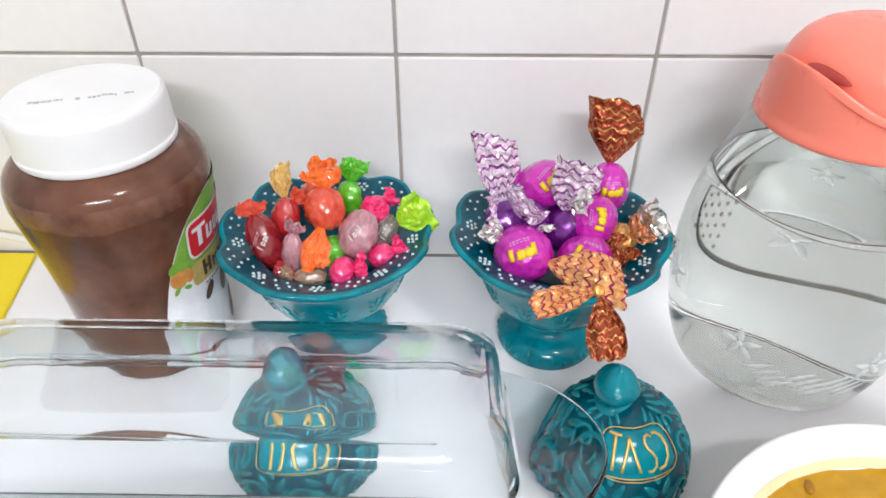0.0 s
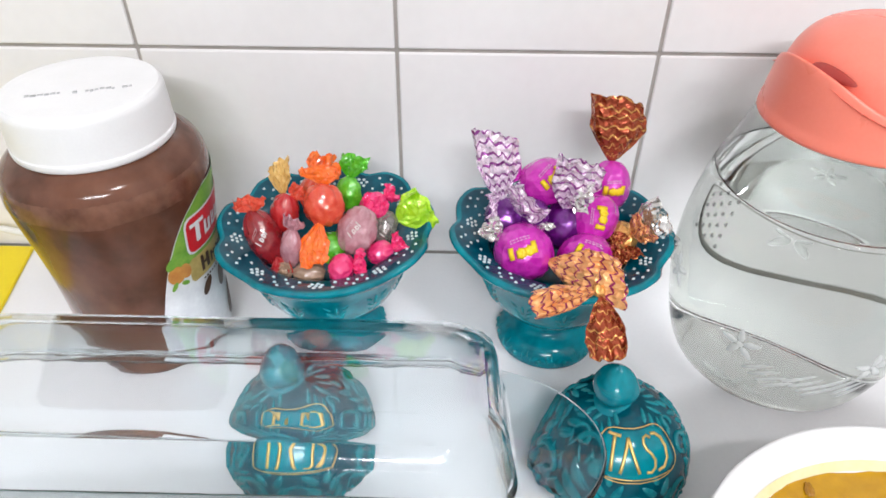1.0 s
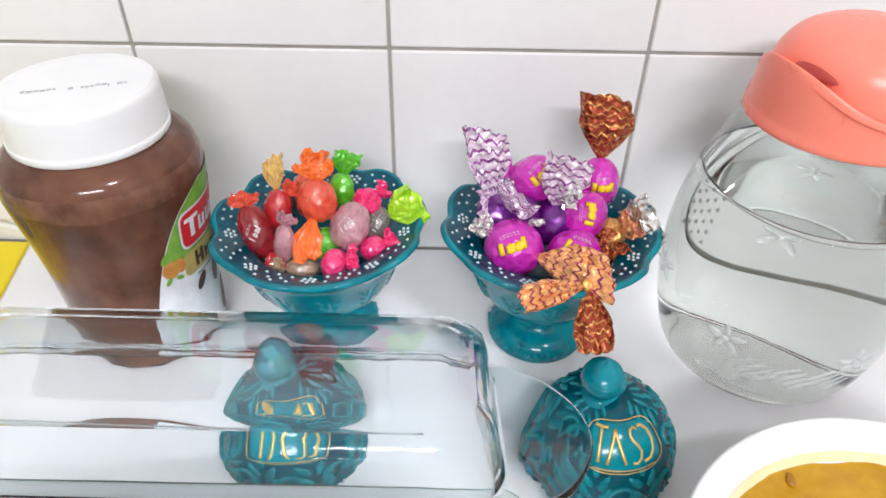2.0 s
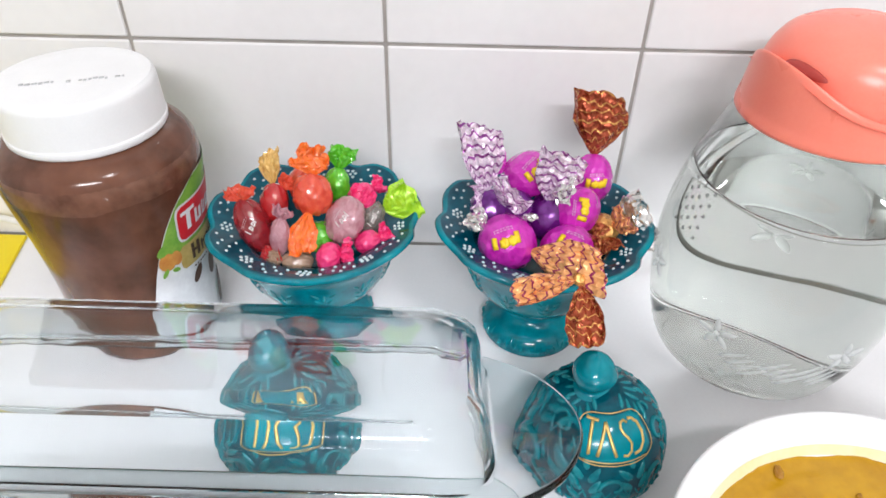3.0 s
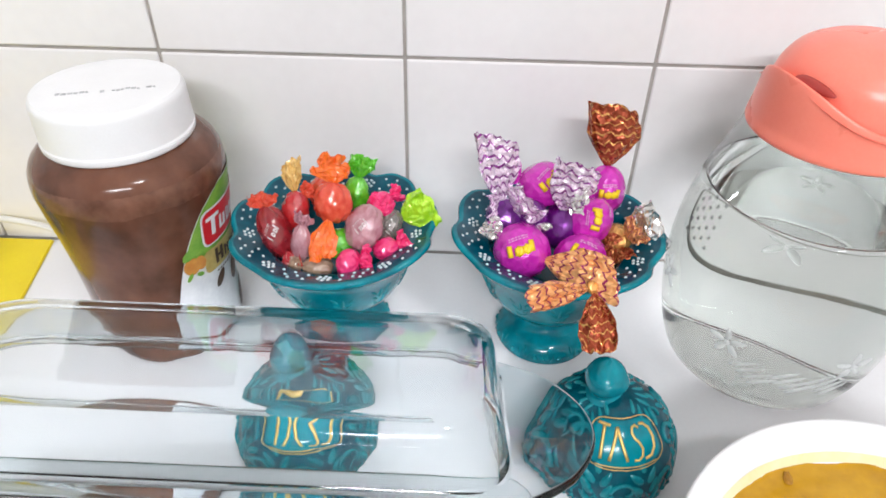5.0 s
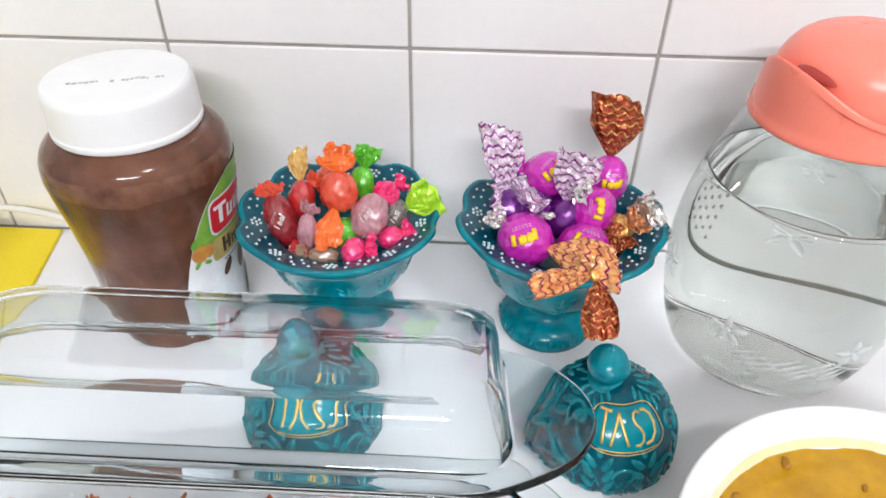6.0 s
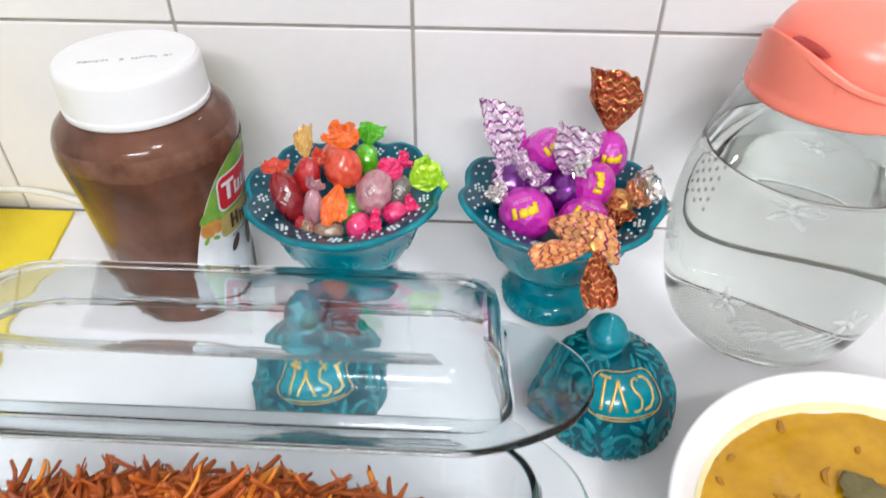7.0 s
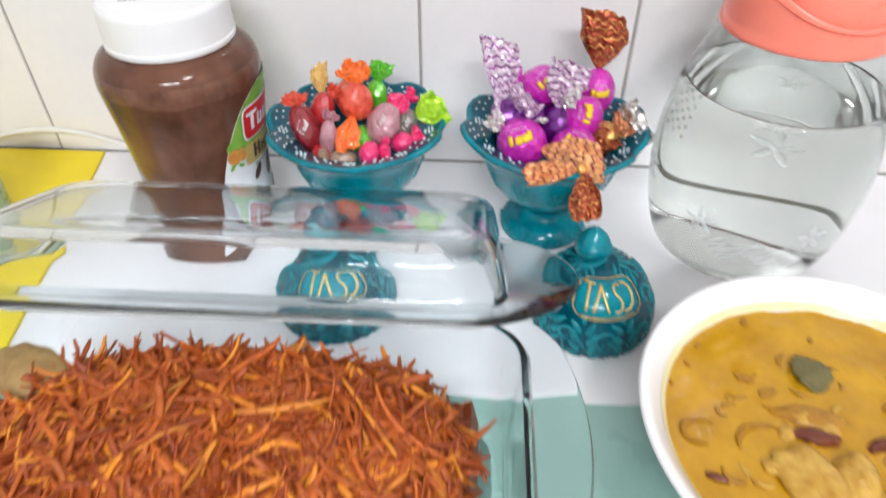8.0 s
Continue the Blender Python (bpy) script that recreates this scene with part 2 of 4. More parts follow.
def lathe(profile, seg=64, shape=None, close=False, bm=None):
    """Turns a profile of (radius, height) round z. shape(angle, r, z, i) may move a point to another (r, z)."""
    bm = bm or bmesh.new()
    rings = []
    for i, (r, z) in enumerate(profile):
        if r < 1e-6:
            rings.append([bm.verts.new((0, 0, z))])
            continue
        ring = []
        for k in range(seg):
            a = 2 * math.pi * k / seg
            rr, zz = shape(a, r, z, i) if shape else (r, z)
            ring.append(bm.verts.new((rr * math.cos(a), rr * math.sin(a), zz)))
        rings.append(ring)
    pairs = list(zip(rings, rings[1:]))
    if close:
        pairs.append((rings[-1], rings[0]))
    for a, b in pairs:
        for k in range(seg):
            l = (k + 1) % seg
            if len(a) == 1 and len(b) == 1:
                continue
            if len(a) == 1:
                bm.faces.new((a[0], b[k], b[l]))
            elif len(b) == 1:
                bm.faces.new((a[k], b[0], a[l]))
            else:
                bm.faces.new((a[k], b[k], b[l], a[l]))
    bmesh.ops.recalc_face_normals(bm, faces=bm.faces)
    return bm


def smooth_profile(points, n=4):
    """Catmull-Rom through a profile, for round outlines."""
    p = [Vector((*q, 0)) for q in points]
    out = []
    for i in range(len(p) - 1):
        a, b, c, d = p[max(i - 1, 0)], p[i], p[i + 1], p[min(i + 2, len(p) - 1)]
        for k in range(n):
            t = k / n
            v = 0.5 * ((2 * b) + (c - a) * t + (2 * a - 5 * b + 4 * c - d) * t * t + (3 * b - a - 3 * c + d) * t ** 3)
            out.append((max(v.x, 0.0), v.y))
    out.append(points[-1])
    return out


def box(bm, x0, x1, y0, y1, z0, z1, bevel=0.0):
    r = bmesh.ops.create_cube(bm, size=1, matrix=Matrix.Translation(((x0 + x1) / 2, (y0 + y1) / 2, (z0 + z1) / 2)) @ Matrix.Diagonal((x1 - x0, y1 - y0, z1 - z0, 1)))
    if bevel:
        es = list({e for v in r["verts"] for e in v.link_edges})
        bmesh.ops.bevel(bm, geom=es, offset=bevel, segments=2, affect="EDGES", profile=0.5)
    return bm


def tube(bm, pts, radius, seg=8, flat=1.0, up=None):
    """A round string along points, closed at its ends."""
    pts = [Vector(p) for p in pts]
    rings = []
    for i, p in enumerate(pts):
        t = (pts[min(i + 1, len(pts) - 1)] - pts[max(i - 1, 0)]).normalized()
        side = t.cross(up[i] if up else Vector((0.13, 0.21, 0.97)))
        side = side.normalized() if side.length > 1e-6 else t.orthogonal().normalized()
        n = side.cross(t).normalized()
        r = radius(i / (len(pts) - 1)) if callable(radius) else radius
        rings.append([bm.verts.new(p + side * math.cos(2 * math.pi * k / seg) * r + n * math.sin(2 * math.pi * k / seg) * r * flat) for k in range(seg)])
    for a, b in zip(rings, rings[1:]):
        for k in range(seg):
            bm.faces.new((a[k], a[(k + 1) % seg], b[(k + 1) % seg], b[k]))
    bm.faces.new(rings[0][::-1])
    bm.faces.new(rings[-1])
    return bm


def petal(bm, at, normal, along, length, width, height, seg=8):
    """A raised drop-shaped stroke lying on a surface."""
    n = normal.normalized()
    t = (along - n * along.dot(n)).normalized()
    s = n.cross(t)
    rings = []
    for lift, size in ((-0.3, 1.0), (0.55, 0.82), (0.95, 0.42)):
        ring = []
        for k in range(seg):
            a = 2 * math.pi * k / seg
            ca = math.cos(a)
            ring.append(bm.verts.new(at + t * (length * ca * size) + s * (width * math.sin(a) * size * (1.0 - 0.35 * ca)) + n * (height * lift)))
        rings.append(ring)
    top = bm.verts.new(at + n * height)
    for a, b in zip(rings, rings[1:]):
        for k in range(seg):
            bm.faces.new((a[k], a[(k + 1) % seg], b[(k + 1) % seg], b[k]))
    for k in range(seg):
        bm.faces.new((rings[-1][k], rings[-1][(k + 1) % seg], top))


def on_profile(profile, angle, s):
    """A place on a lathed surface, s metres along its profile, with normal and the tangents round and up it."""
    total = 0.0
    for (r0, z0), (r1, z1) in zip(profile, profile[1:]):
        d = math.hypot(r1 - r0, z1 - z0)
        if total + d >= s and d > 1e-9:
            f = (s - total) / d
            r, z = r0 + (r1 - r0) * f, z0 + (z1 - z0) * f
            ca, sa = math.cos(angle), math.sin(angle)
            up = Vector(((r1 - r0) / d * ca, (r1 - r0) / d * sa, (z1 - z0) / d))
            round_ = Vector((-sa, ca, 0))
            return Vector((r * ca, r * sa, z)), round_.cross(up).normalized(), round_, up
        total += d
    r, z = profile[-1]
    return Vector((r * math.cos(angle), r * math.sin(angle), z)), Vector((0, 0, 1)), Vector((-math.sin(angle), math.cos(angle), 0)), Vector((0, 0, 1))


# ---- the room ----
def slab(name, x0, x1, y0, y1, z0, z1, material, label, category):
    bm = box(bmesh.new(), x0, x1, y0, y1, z0, z1)
    return tagged(part(name, bm, material, smooth=False), label, category, kind="structure")


JOINT_X, ROW_Z, PITCH = 0.0, 0.147, 0.15
wall_north = slab("wall_north", -1.6, 1.6, 0.0012, 0.12, -0.9, 2.4, GROUT, "white glazed square tile wall with grey grout joints", "wall")
slab("wall_south", -1.6, 1.6, -2.72, -2.6, -0.9, 2.4, PLASTER, "plain white plaster wall", "wall")
slab("wall_west", -1.72, -1.6, -2.72, 0.12, -0.9, 2.4, PLASTER, "plain white plaster wall", "wall")
slab("wall_east", 1.6, 1.72, -2.72, 0.12, -0.9, 2.4, PLASTER, "plain white plaster wall", "wall")
slab("floor", -1.72, 1.72, -2.72, 0.12, -1.0, -0.9, FLOOR, "plain beige kitchen floor", "floor")
slab("ceiling", -1.72, 1.72, -2.72, 0.12, 2.4, 2.5, PLASTER, "plain white ceiling", "ceiling")

worktop = tagged(part("worktop", box(bmesh.new(), -1.5, 1.5, -0.62, -0.0, -0.042, -0.0022, 0.002), MINT, smooth=False),
                 "mint green smooth kitchen worktop along the tiled wall", "worktop", kind="structure")
slab("cabinet_base", -1.5, 1.5, -0.58, -0.02, -0.9, -0.042, PLASTER, "plain white base cabinet front under worktop", "cabinet")


def white_cover():
    """A thin white sheet on the worktop along the wall, with a slightly wavering front edge."""
    bm = bmesh.new()
    rows = []
    n = 180
    for i in range(n + 1):
        x = -1.45 + 2.9 * i / n
        y = -0.2315 - 0.003 * (x - 0.1) + 0.0010 * math.sin(x * 41) + 0.0012 * noise.noise(Vector((x * 23, 0, 0)))
        lip = 0.0006
        rows.append([bm.verts.new(c) for c in ((x, -0.0012, -0.0022), (x, -0.0012, 0), (x, y + 0.004, 0), (x, y + 0.0005, -lip), (x, y, -0.0022))])
    for a, b in zip(rows, rows[1:]):
        for k in range(5):
            bm.faces.new((a[k], b[k], b[(k + 1) % 5], a[(k + 1) % 5]))
    bm.faces.new(rows[0])
    bm.faces.new(rows[-1][::-1])
    bmesh.ops.recalc_face_normals(bm, faces=bm.faces)
    return tagged(part("worktop_cover", bm, CLOTH, smooth=False), "thin white vinyl sheet covering the back of the worktop", "sheet")


white_cover()

lamp = thing("ceiling_lamp", pose(0.80, -1.45, 2.4), "round white ceiling lamp switched on", "lamp")
part("housing", lathe([(0, 0), (0.19, 0), (0.20, -0.02), (0.19, -0.05), (0.178, -0.055)], 40), LID_WHITE, lamp)
part("diffuser", lathe([(0.178, -0.052), (0.15, -0.066), (0.0, -0.072)], 40), LAMP_GLOW, lamp, "glowing diffuser")
# Unseen tube fitting, made up to go with the added fill light.
added_fill_tube = thing("added_fill_tube", pose(0.15, -2.56, 1.78), "white fluorescent tube lamp, unseen, added to brighten the tiled wall", "lamp")
part("batten", box(bmesh.new(), -0.62, 0.62, -0.04, 0.0, -0.03, 0.06, 0.006), LID_WHITE, added_fill_tube)
tube_bm = bmesh.new()
tube(tube_bm, [(-0.59, 0.026, 0.02), (0.0, 0.026, 0.02), (0.59, 0.026, 0.02)], 0.014, 16)
part("tube", tube_bm, LAMP_GLOW, added_fill_tube, "glowing tube")

# ---- glazed pottery ----
BOWL_OUT = smooth_profile([(0.0, 0.003), (0.0235, 0.003), (0.026, 0.0), (0.0292, 0.0008), (0.0300, 0.004), (0.0292, 0.0080), (0.0255, 0.0125), (0.0195, 0.0160), (0.0165, 0.0200),
                           (0.0180, 0.0245), (0.0240, 0.0300), (0.0335, 0.0385), (0.0405, 0.050), (0.0445, 0.061), (0.0480, 0.071), (0.0532, 0.0785), (0.0584, 0.0828)], 3)
BOWL_IN = smooth_profile([(0.0584, 0.0828), (0.0588, 0.0850), (0.0570, 0.0864), (0.0535, 0.0853), (0.0475, 0.0826), (0.0415, 0.0796), (0.0385, 0.0765), (0.0350, 0.068), (0.0270, 0.061), (0.0140, 0.0562), (0.0, 0.0552)], 3)


def scallop(a, r, z, i=0, lobes=9):
    w = min(1.0, max(0.0, (r - 0.041) / 0.015))
    s = 0.42 * math.cos(lobes * a) - 0.09 * math.cos(2 * lobes * a)
    return r + 0.0042 * s * w, z + 0.0040 * s * w


def footed_bowl(m, label):
    m = m @ Matrix.Diagonal((0.975, 0.985, 0.945, 1))
    th = thing("footed_bowl", m, label, "bowl", "turquoise footed sweet bowls")
    body = part("body", lathe(BOWL_OUT, 108, scallop), TEAL, th)
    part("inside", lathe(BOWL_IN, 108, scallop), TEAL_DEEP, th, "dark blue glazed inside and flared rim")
    edge = bmesh.new()
    ring = []
    for k in range(216):
        a = 2 * math.pi * k / 216
        r, z = scallop(a, 0.0580, 0.0848)
        ring.append(Vector((r * math.cos(a), r * math.sin(a), z)))
    vs = [[edge.verts.new(p + Vector((p.x, p.y, 0)).normalized() * math.cos(q * math.pi / 3) * 0.0021 + Vector((0, 0, math.sin(q * math.pi / 3) * 0.0021))) for q in range(6)] for p in ring]
    for k in range(216):
        for q in range(6):
            edge.faces.new((vs[k][q], vs[(k + 1) % 216][q], vs[(k + 1) % 216][(q + 1) % 6], vs[k][(q + 1) % 6]))
    bmesh.ops.recalc_face_normals(edge, faces=edge.faces)
    part("rim_edge", edge, TEAL, th, "lighter rounded rim edge")
    # white slip dots in flowers and pairs on the flared rim
    dots = bmesh.new()
    rim = [(0.0570, 0.0866), (0.0535, 0.0855), (0.0475, 0.0828), (0.0415, 0.0798)]

    def dot(a, s, size=0.00085):
        p, n, rd, up = on_profile(rim, a, s)
        r0 = math.hypot(p.x, p.y)
        r1, z1 = scallop(a, r0, p.z)
        p = Vector((r1 * math.cos(a), r1 * math.sin(a), z1))
        n = n if n.z > 0 else -n
        petal(dots, p, n, rd, size * 1.25, size * 1.05, 0.0006, 8)

    for k in range(9):
        a0 = 2 * math.pi * (k + 0.5) / 9
        dot(a0, 0.0076)
        for q in range(6):
            b = 2 * math.pi * q / 6 + 0.3
            dot(a0 + 0.0033 * math.cos(b) / 0.050, 0.0076 + 0.0033 * math.sin(b), 0.00092)
        for da, s in ((0.17, 0.0035), (0.20, 0.0115), (0.30, 0.0060), (0.345, 0.0125), (0.36, 0.0030), (0.42, 0.0078), (0.50, 0.0040), (0.51, 0.0118)):
            dot(a0 + da, s, 0.0008)
    part("painted_dots", dots, DOT, th, "white slip dots in flower groups")
    # raised sprays on the cup and foot
    rel = bmesh.new()
    for k in range(12):
        a0 = 2 * math.pi * k / 12
        p, n, rd, up = on_profile(BOWL_OUT, a0, 0.105)
        petal(rel, p, n, up, 0.0050, 0.0011, 0.0008)
        for side in (-1, 1):
            for j in range(3):
                p, n, rd, up = on_profile(BOWL_OUT, a0 + side * (0.05 + 0.03 * j), 0.096 + 0.006 * j)
                petal(rel, p, n, up + rd * side * 0.9, 0.0032, 0.0009, 0.0007)
        p, n, rd, up = on_profile(BOWL_OUT, a0 + 0.26, 0.037)
        petal(rel, p, n, up, 0.0021, 0.0019, 0.0012)
        for da in (-0.10, 0, 0.10):
            p, n, rd, up = on_profile(BOWL_OUT, a0 + da, 0.041 - abs(da) * 0.03)
            petal(rel, p, n, up + rd * da * 4, 0.0030, 0.0007, 0.0006)
    part("raised_sprays", rel, TEAL_PALE, th, "raised lighter leaf sprays")
    return th


footed_bowl(pose(-0.0350, -0.0785, 0, 0, 0, 13), "turquoise footed bowl filled with small coloured sweets")
footed_bowl(pose(0.0915, -0.0790, 0, 0, 0, 31), "turquoise footed bowl heaped with purple foil sweets")

DOME = smooth_profile([(0.0, 0.002), (0.030, 0.002), (0.0335, 0.0), (0.0352, 0.0012), (0.0362, 0.006), (0.0356, 0.014), (0.0330, 0.0235), (0.0280, 0.0325), (0.0205, 0.0395), (0.0125, 0.0435), (0.0082, 0.0452), (0.0, 0.0462)], 4)
KNOB = smooth_profile([(0.0095, 0.0430), (0.0072, 0.0452), (0.0080, 0.0475), (0.0102, 0.0505), (0.0103, 0.0540), (0.0082, 0.0585), (0.0048, 0.0622), (0.0016, 0.0648), (0.0, 0.0656)], 4)


def pot_lid(m, label, front):
    th = thing("pot_lid", m, label, "lid", "turquoise pot lids")
    part("dome", lathe(DOME, 96), TEAL_MID, th, "dark glazed dome")

    def knob_shape(a, r, z, i):
        return r * (1 + 0.05 * math.cos(3 * a) + 0.04 * math.sin(2 * a + z * 300)), z + 0.0012 * math.cos(a - 1.0) * (z > 0.057) + 0.0016

    knob = part("knob", lathe(KNOB, 40, knob_shape), TEAL, th, "pointed turquoise knob")
    knob.matrix_basis = pose(-0.0030, 0.0015, 0.0, 0, -2.5, 0)
    rel = bmesh.new()
    total = sum(math.hypot(b[0] - a[0], b[1] - a[1]) for a, b in zip(DOME, DOME[1:]))
    base_s = total - 0.0702

    def place(a, s):
        return on_profile(DOME, a, base_s + s)

    def spray(a0, s0, size, lean=0.0, count=4):
        for j in range(count):
            f = j / count
            for side in (-1, 1):
                p, n, rd, up = place(a0 + (side * (0.0026 + 0.0012 * (1 - f)) * size + lean * f * 0.01) / 0.034, s0 + 0.0045 * size * (j + 0.4))
                petal(rel, p, n, up + rd * (side * 0.75 + lean), 0.0033 * size, 0.0014 * size, 0.0009)
        p, n, rd, up = place(a0 + lean * 0.3, s0 + 0.0045 * size * (count + 0.3))
        petal(rel, p, n, up + rd * lean, 0.0027 * size, 0.0011 * size, 0.0009)

    def scroll(a0, s0, turn, size):
        pts, ups = [], []
        for j in range(20):
            b = j / 19 * 4.6
            r = 0.0052 * size * (1 - j / 24)
            p, n, rd, up = place(a0 + turn * r * math.cos(b) / 0.034, s0 + r * math.sin(b))
            pts.append(p + n * 0.0003)
            ups.append(n)
        tube(rel, pts, lambda t: 0.0010 * size * (1 - 0.5 * t), 6, 1.0, ups)

    for k in range(9):
        a0 = front + 2 * math.pi * (k + 0.5) / 9
        spray(a0, 0.003, 1.5, 0.3 if k % 2 else -0.3, 4)
        for s0, w in ((0.0035, 0.0016), (0.0090, 0.0013)):
            p, n, rd, up = place(a0 + 0.35, s0)
            petal(rel, p, n, up, w, w, 0.0009)
        scroll(a0 + 0.35, 0.0185, 1 if k % 2 else -1, 1.35)
    for k in range(8):
        a0 = front + 2 * math.pi * k / 8
        if k in (0, 1, 7):
            continue
        spray(a0, 0.030, 1.35, 0.2, 3)
        scroll(a0 + 0.39, 0.038, 1 if k % 2 else -1, 1.15)
    for side in (-1, 1):
        scroll(front + side * 0.98, 0.036, side, 1.5)
        scroll(front + side * 1.15, 0.048, -side, 1.1)
        for j in range(4):
            p, n, rd, up = place(front + side * (0.70 + 0.10 * j), 0.0600 - 0.004 * j)
            petal(rel, p, n, up + rd * side * 0.8, 0.0040, 0.0011, 0.0008)
    for k in range(20):
        a0 = front + 2 * math.pi * k / 20
        if math.cos(a0 - front) < 0.45:
            p, n, rd, up = place(a0, 0.0560)
            petal(rel, p, n, up, 0.0048, 0.0011, 0.0008)
    # fine ribs between the sprays
    for k in range(63):
        a0 = front + 2 * math.pi * (k + 0.5) / 63
        for s0, lean in ((0.0060, 0.5), (0.0145, -0.5), (0.0240, 0.4), (0.0330, -0.4)):
            if s0 > 0.02 and math.cos(a0 - front) > 0.62:
                continue
            p, n, rd, up = place(a0 + 0.03 * math.sin(k * 2.1), s0 + 0.0012 * math.sin(k * 1.7))
            petal(rel, p, n, up + rd * lean * (1 if k % 2 else -1), 0.0036, 0.00062, 0.0006, 6)
    part("raised_leaves", rel, TEAL_PALE, th, "raised lighter leaf and scroll pattern")
    # smooth cartouche with gilt strokes
    def across(u, v):
        at_middle = place(front, 0.0440 + v)[0]
        return place(front + u / (0.35 * math.hypot(at_middle.x, at_middle.y) + 0.0185), 0.0440 + v)

    plate = bmesh.new()
    grid = []
    for i in range(25):
        row = []
        for j in range(13):
            u, v = -1 + 2 * i / 24, -1 + 2 * j / 12
            lim = (1 - abs(u) ** 4) ** 0.25 if abs(u) < 1 else 0.0
            p, n, rd, up = across(u * 0.0205, v * max(lim, 0.05) * 0.0118)
            row.append(plate.verts.new(p + n * (0.0007 if abs(v) < 1 and abs(u) < 1 else -0.0004)))
        grid.append(row)
    for a, b in zip(grid, grid[1:]):
        for j in range(12):
            plate.faces.new((a[j], b[j], b[j + 1], a[j + 1]))
    bmesh.ops.recalc_face_normals(plate, faces=plate.faces)
    part("cartouche", plate, TEAL, th, "smooth turquoise cartouche")
    gilt = bmesh.new()

    def stroke(points, width=0.0005):
        pts, ups = [], []
        for u, v in points:
            p, n, rd, up = across(u * 0.98, v * 1.22)
            pts.append(p + n * 0.0009)
            ups.append(n)
        tube(gilt, pts, width, 6, 0.5, ups)

    frame_line = []
    for k in range(61):
        b = 2 * math.pi * k / 60
        c, s = math.cos(b), math.sin(b)
        frame_line.append((0.0212 * math.copysign(abs(c) ** 0.5, c), 0.0098 * math.copysign(abs(s) ** 0.5, s)))
    stroke(frame_line, 0.00028)
    stroke([(-0.0175 + 0.0012 * i, 0.0068) for i in range(8)], 0.0008)
    stroke([(-0.0130, 0.0064 - 0.0018 * i) for i in range(8)], 0.0008)
    stroke([(-0.0088 + 0.0005 * i, -0.0064 + 0.0016 * i) for i in range(9)], 0.0008)
    stroke([(-0.0048 + 0.0006 * i, 0.0066 - 0.0016 * i) for i in range(9)], 0.0008)
    stroke([(0.0092, 0.0054), (0.0072, 0.0066), (0.0048, 0.0060), (0.0040, 0.0040), (0.0052, 0.0018), (0.0072, 0.0), (0.0085, -0.0024), (0.0078, -0.0050), (0.0056, -0.0064), (0.0034, -0.0060)], 0.0007)
    stroke([(0.0105, 0.0066), (0.0135, 0.0060), (0.0160, 0.0036), (0.0166, 0.0), (0.0154, -0.0036), (0.0126, -0.0060), (0.0092, -0.0064)], 0.0008)
    stroke([(-0.015 + 0.003 * i, -0.0086) for i in range(11)], 0.0003)
    part("gilt_emblem", gilt, GOLD, th, "thin gold line emblem")
    return th


pot_lid(pose(0.1160, -0.1670, 0), "turquoise domed pot lid with raised leaves and gold emblem", radians(-83))
pot_lid(pose(-0.0400, -0.1635, 0), "turquoise domed pot lid standing beneath the glass cover", radians(-80))

# ---- spread jar ----
JAR = smooth_profile([(0.0, 0.004), (0.030, 0.004), (0.037, 0.0), (0.0410, 0.002), (0.0438, 0.011), (0.0445, 0.032), (0.0456, 0.055), (0.0480, 0.080), (0.0510, 0.100), (0.0522, 0.112), (0.0500, 0.1225), (0.0440, 0.1285), (0.0380, 0.1315), (0.0370, 0.138)], 4)


def jar_radius(z):
    best = JAR[-1][0]
    for (r0, z0), (r1, z1) in zip(JAR[10:], JAR[11:]):
        if z0 <= z <= z1 and z1 > z0:
            return r0 + (r1 - r0) * (z - z0) / (z1 - z0)
    return best


def jar_patch(bm, a0, a1, z0, z1, lift, na=14, nz=10, round_=0.0):
    """A piece of paper wrapped on the jar; the angles may be functions of height, in degrees."""
    rows = []
    for j in range(nz + 1):
        z = z0 + (z1 - z0) * j / nz
        s, e = (a0(z) if callable(a0) else a0), (a1(z) if callable(a1) else a1)
        if round_:
            v = abs(2 * j / nz - 1)
            cut = (e - s) * 0.5 * round_ * (1 - math.sqrt(max(0, 1 - max(0, (v - 0.5) * 2) ** 2)))
            s, e = s + cut, e - cut
        row = []
        for i in range(na + 1):
            a = radians(s + (e - s) * i / na)
            r = jar_radius(z) + lift
            row.append(bm.verts.new((r * math.cos(a), r * math.sin(a), z)))
        rows.append(row)
    for p, q in zip(rows, rows[1:]):
        for i in range(na):
            bm.faces.new((p[i], p[i + 1], q[i + 1], q[i]))
    return bm


def jar_blob(bm, a, z, ra, rz, lift, n=14, lean=0.0):
    c = None
    ring = []
    for k in range(n):
        b = 2 * math.pi * k / n
        u, v = ra * math.cos(b), rz * math.sin(b)
        u, v = u * math.cos(lean) - v * math.sin(lean), u * math.sin(lean) + v * math.cos(lean)
        zz = z + v
        r = jar_radius(zz) + lift
        aa = radians(a) + u / r
        ring.append(bm.verts.new((r * math.cos(aa), r * math.sin(aa), zz)))
    bm.faces.new(ring)


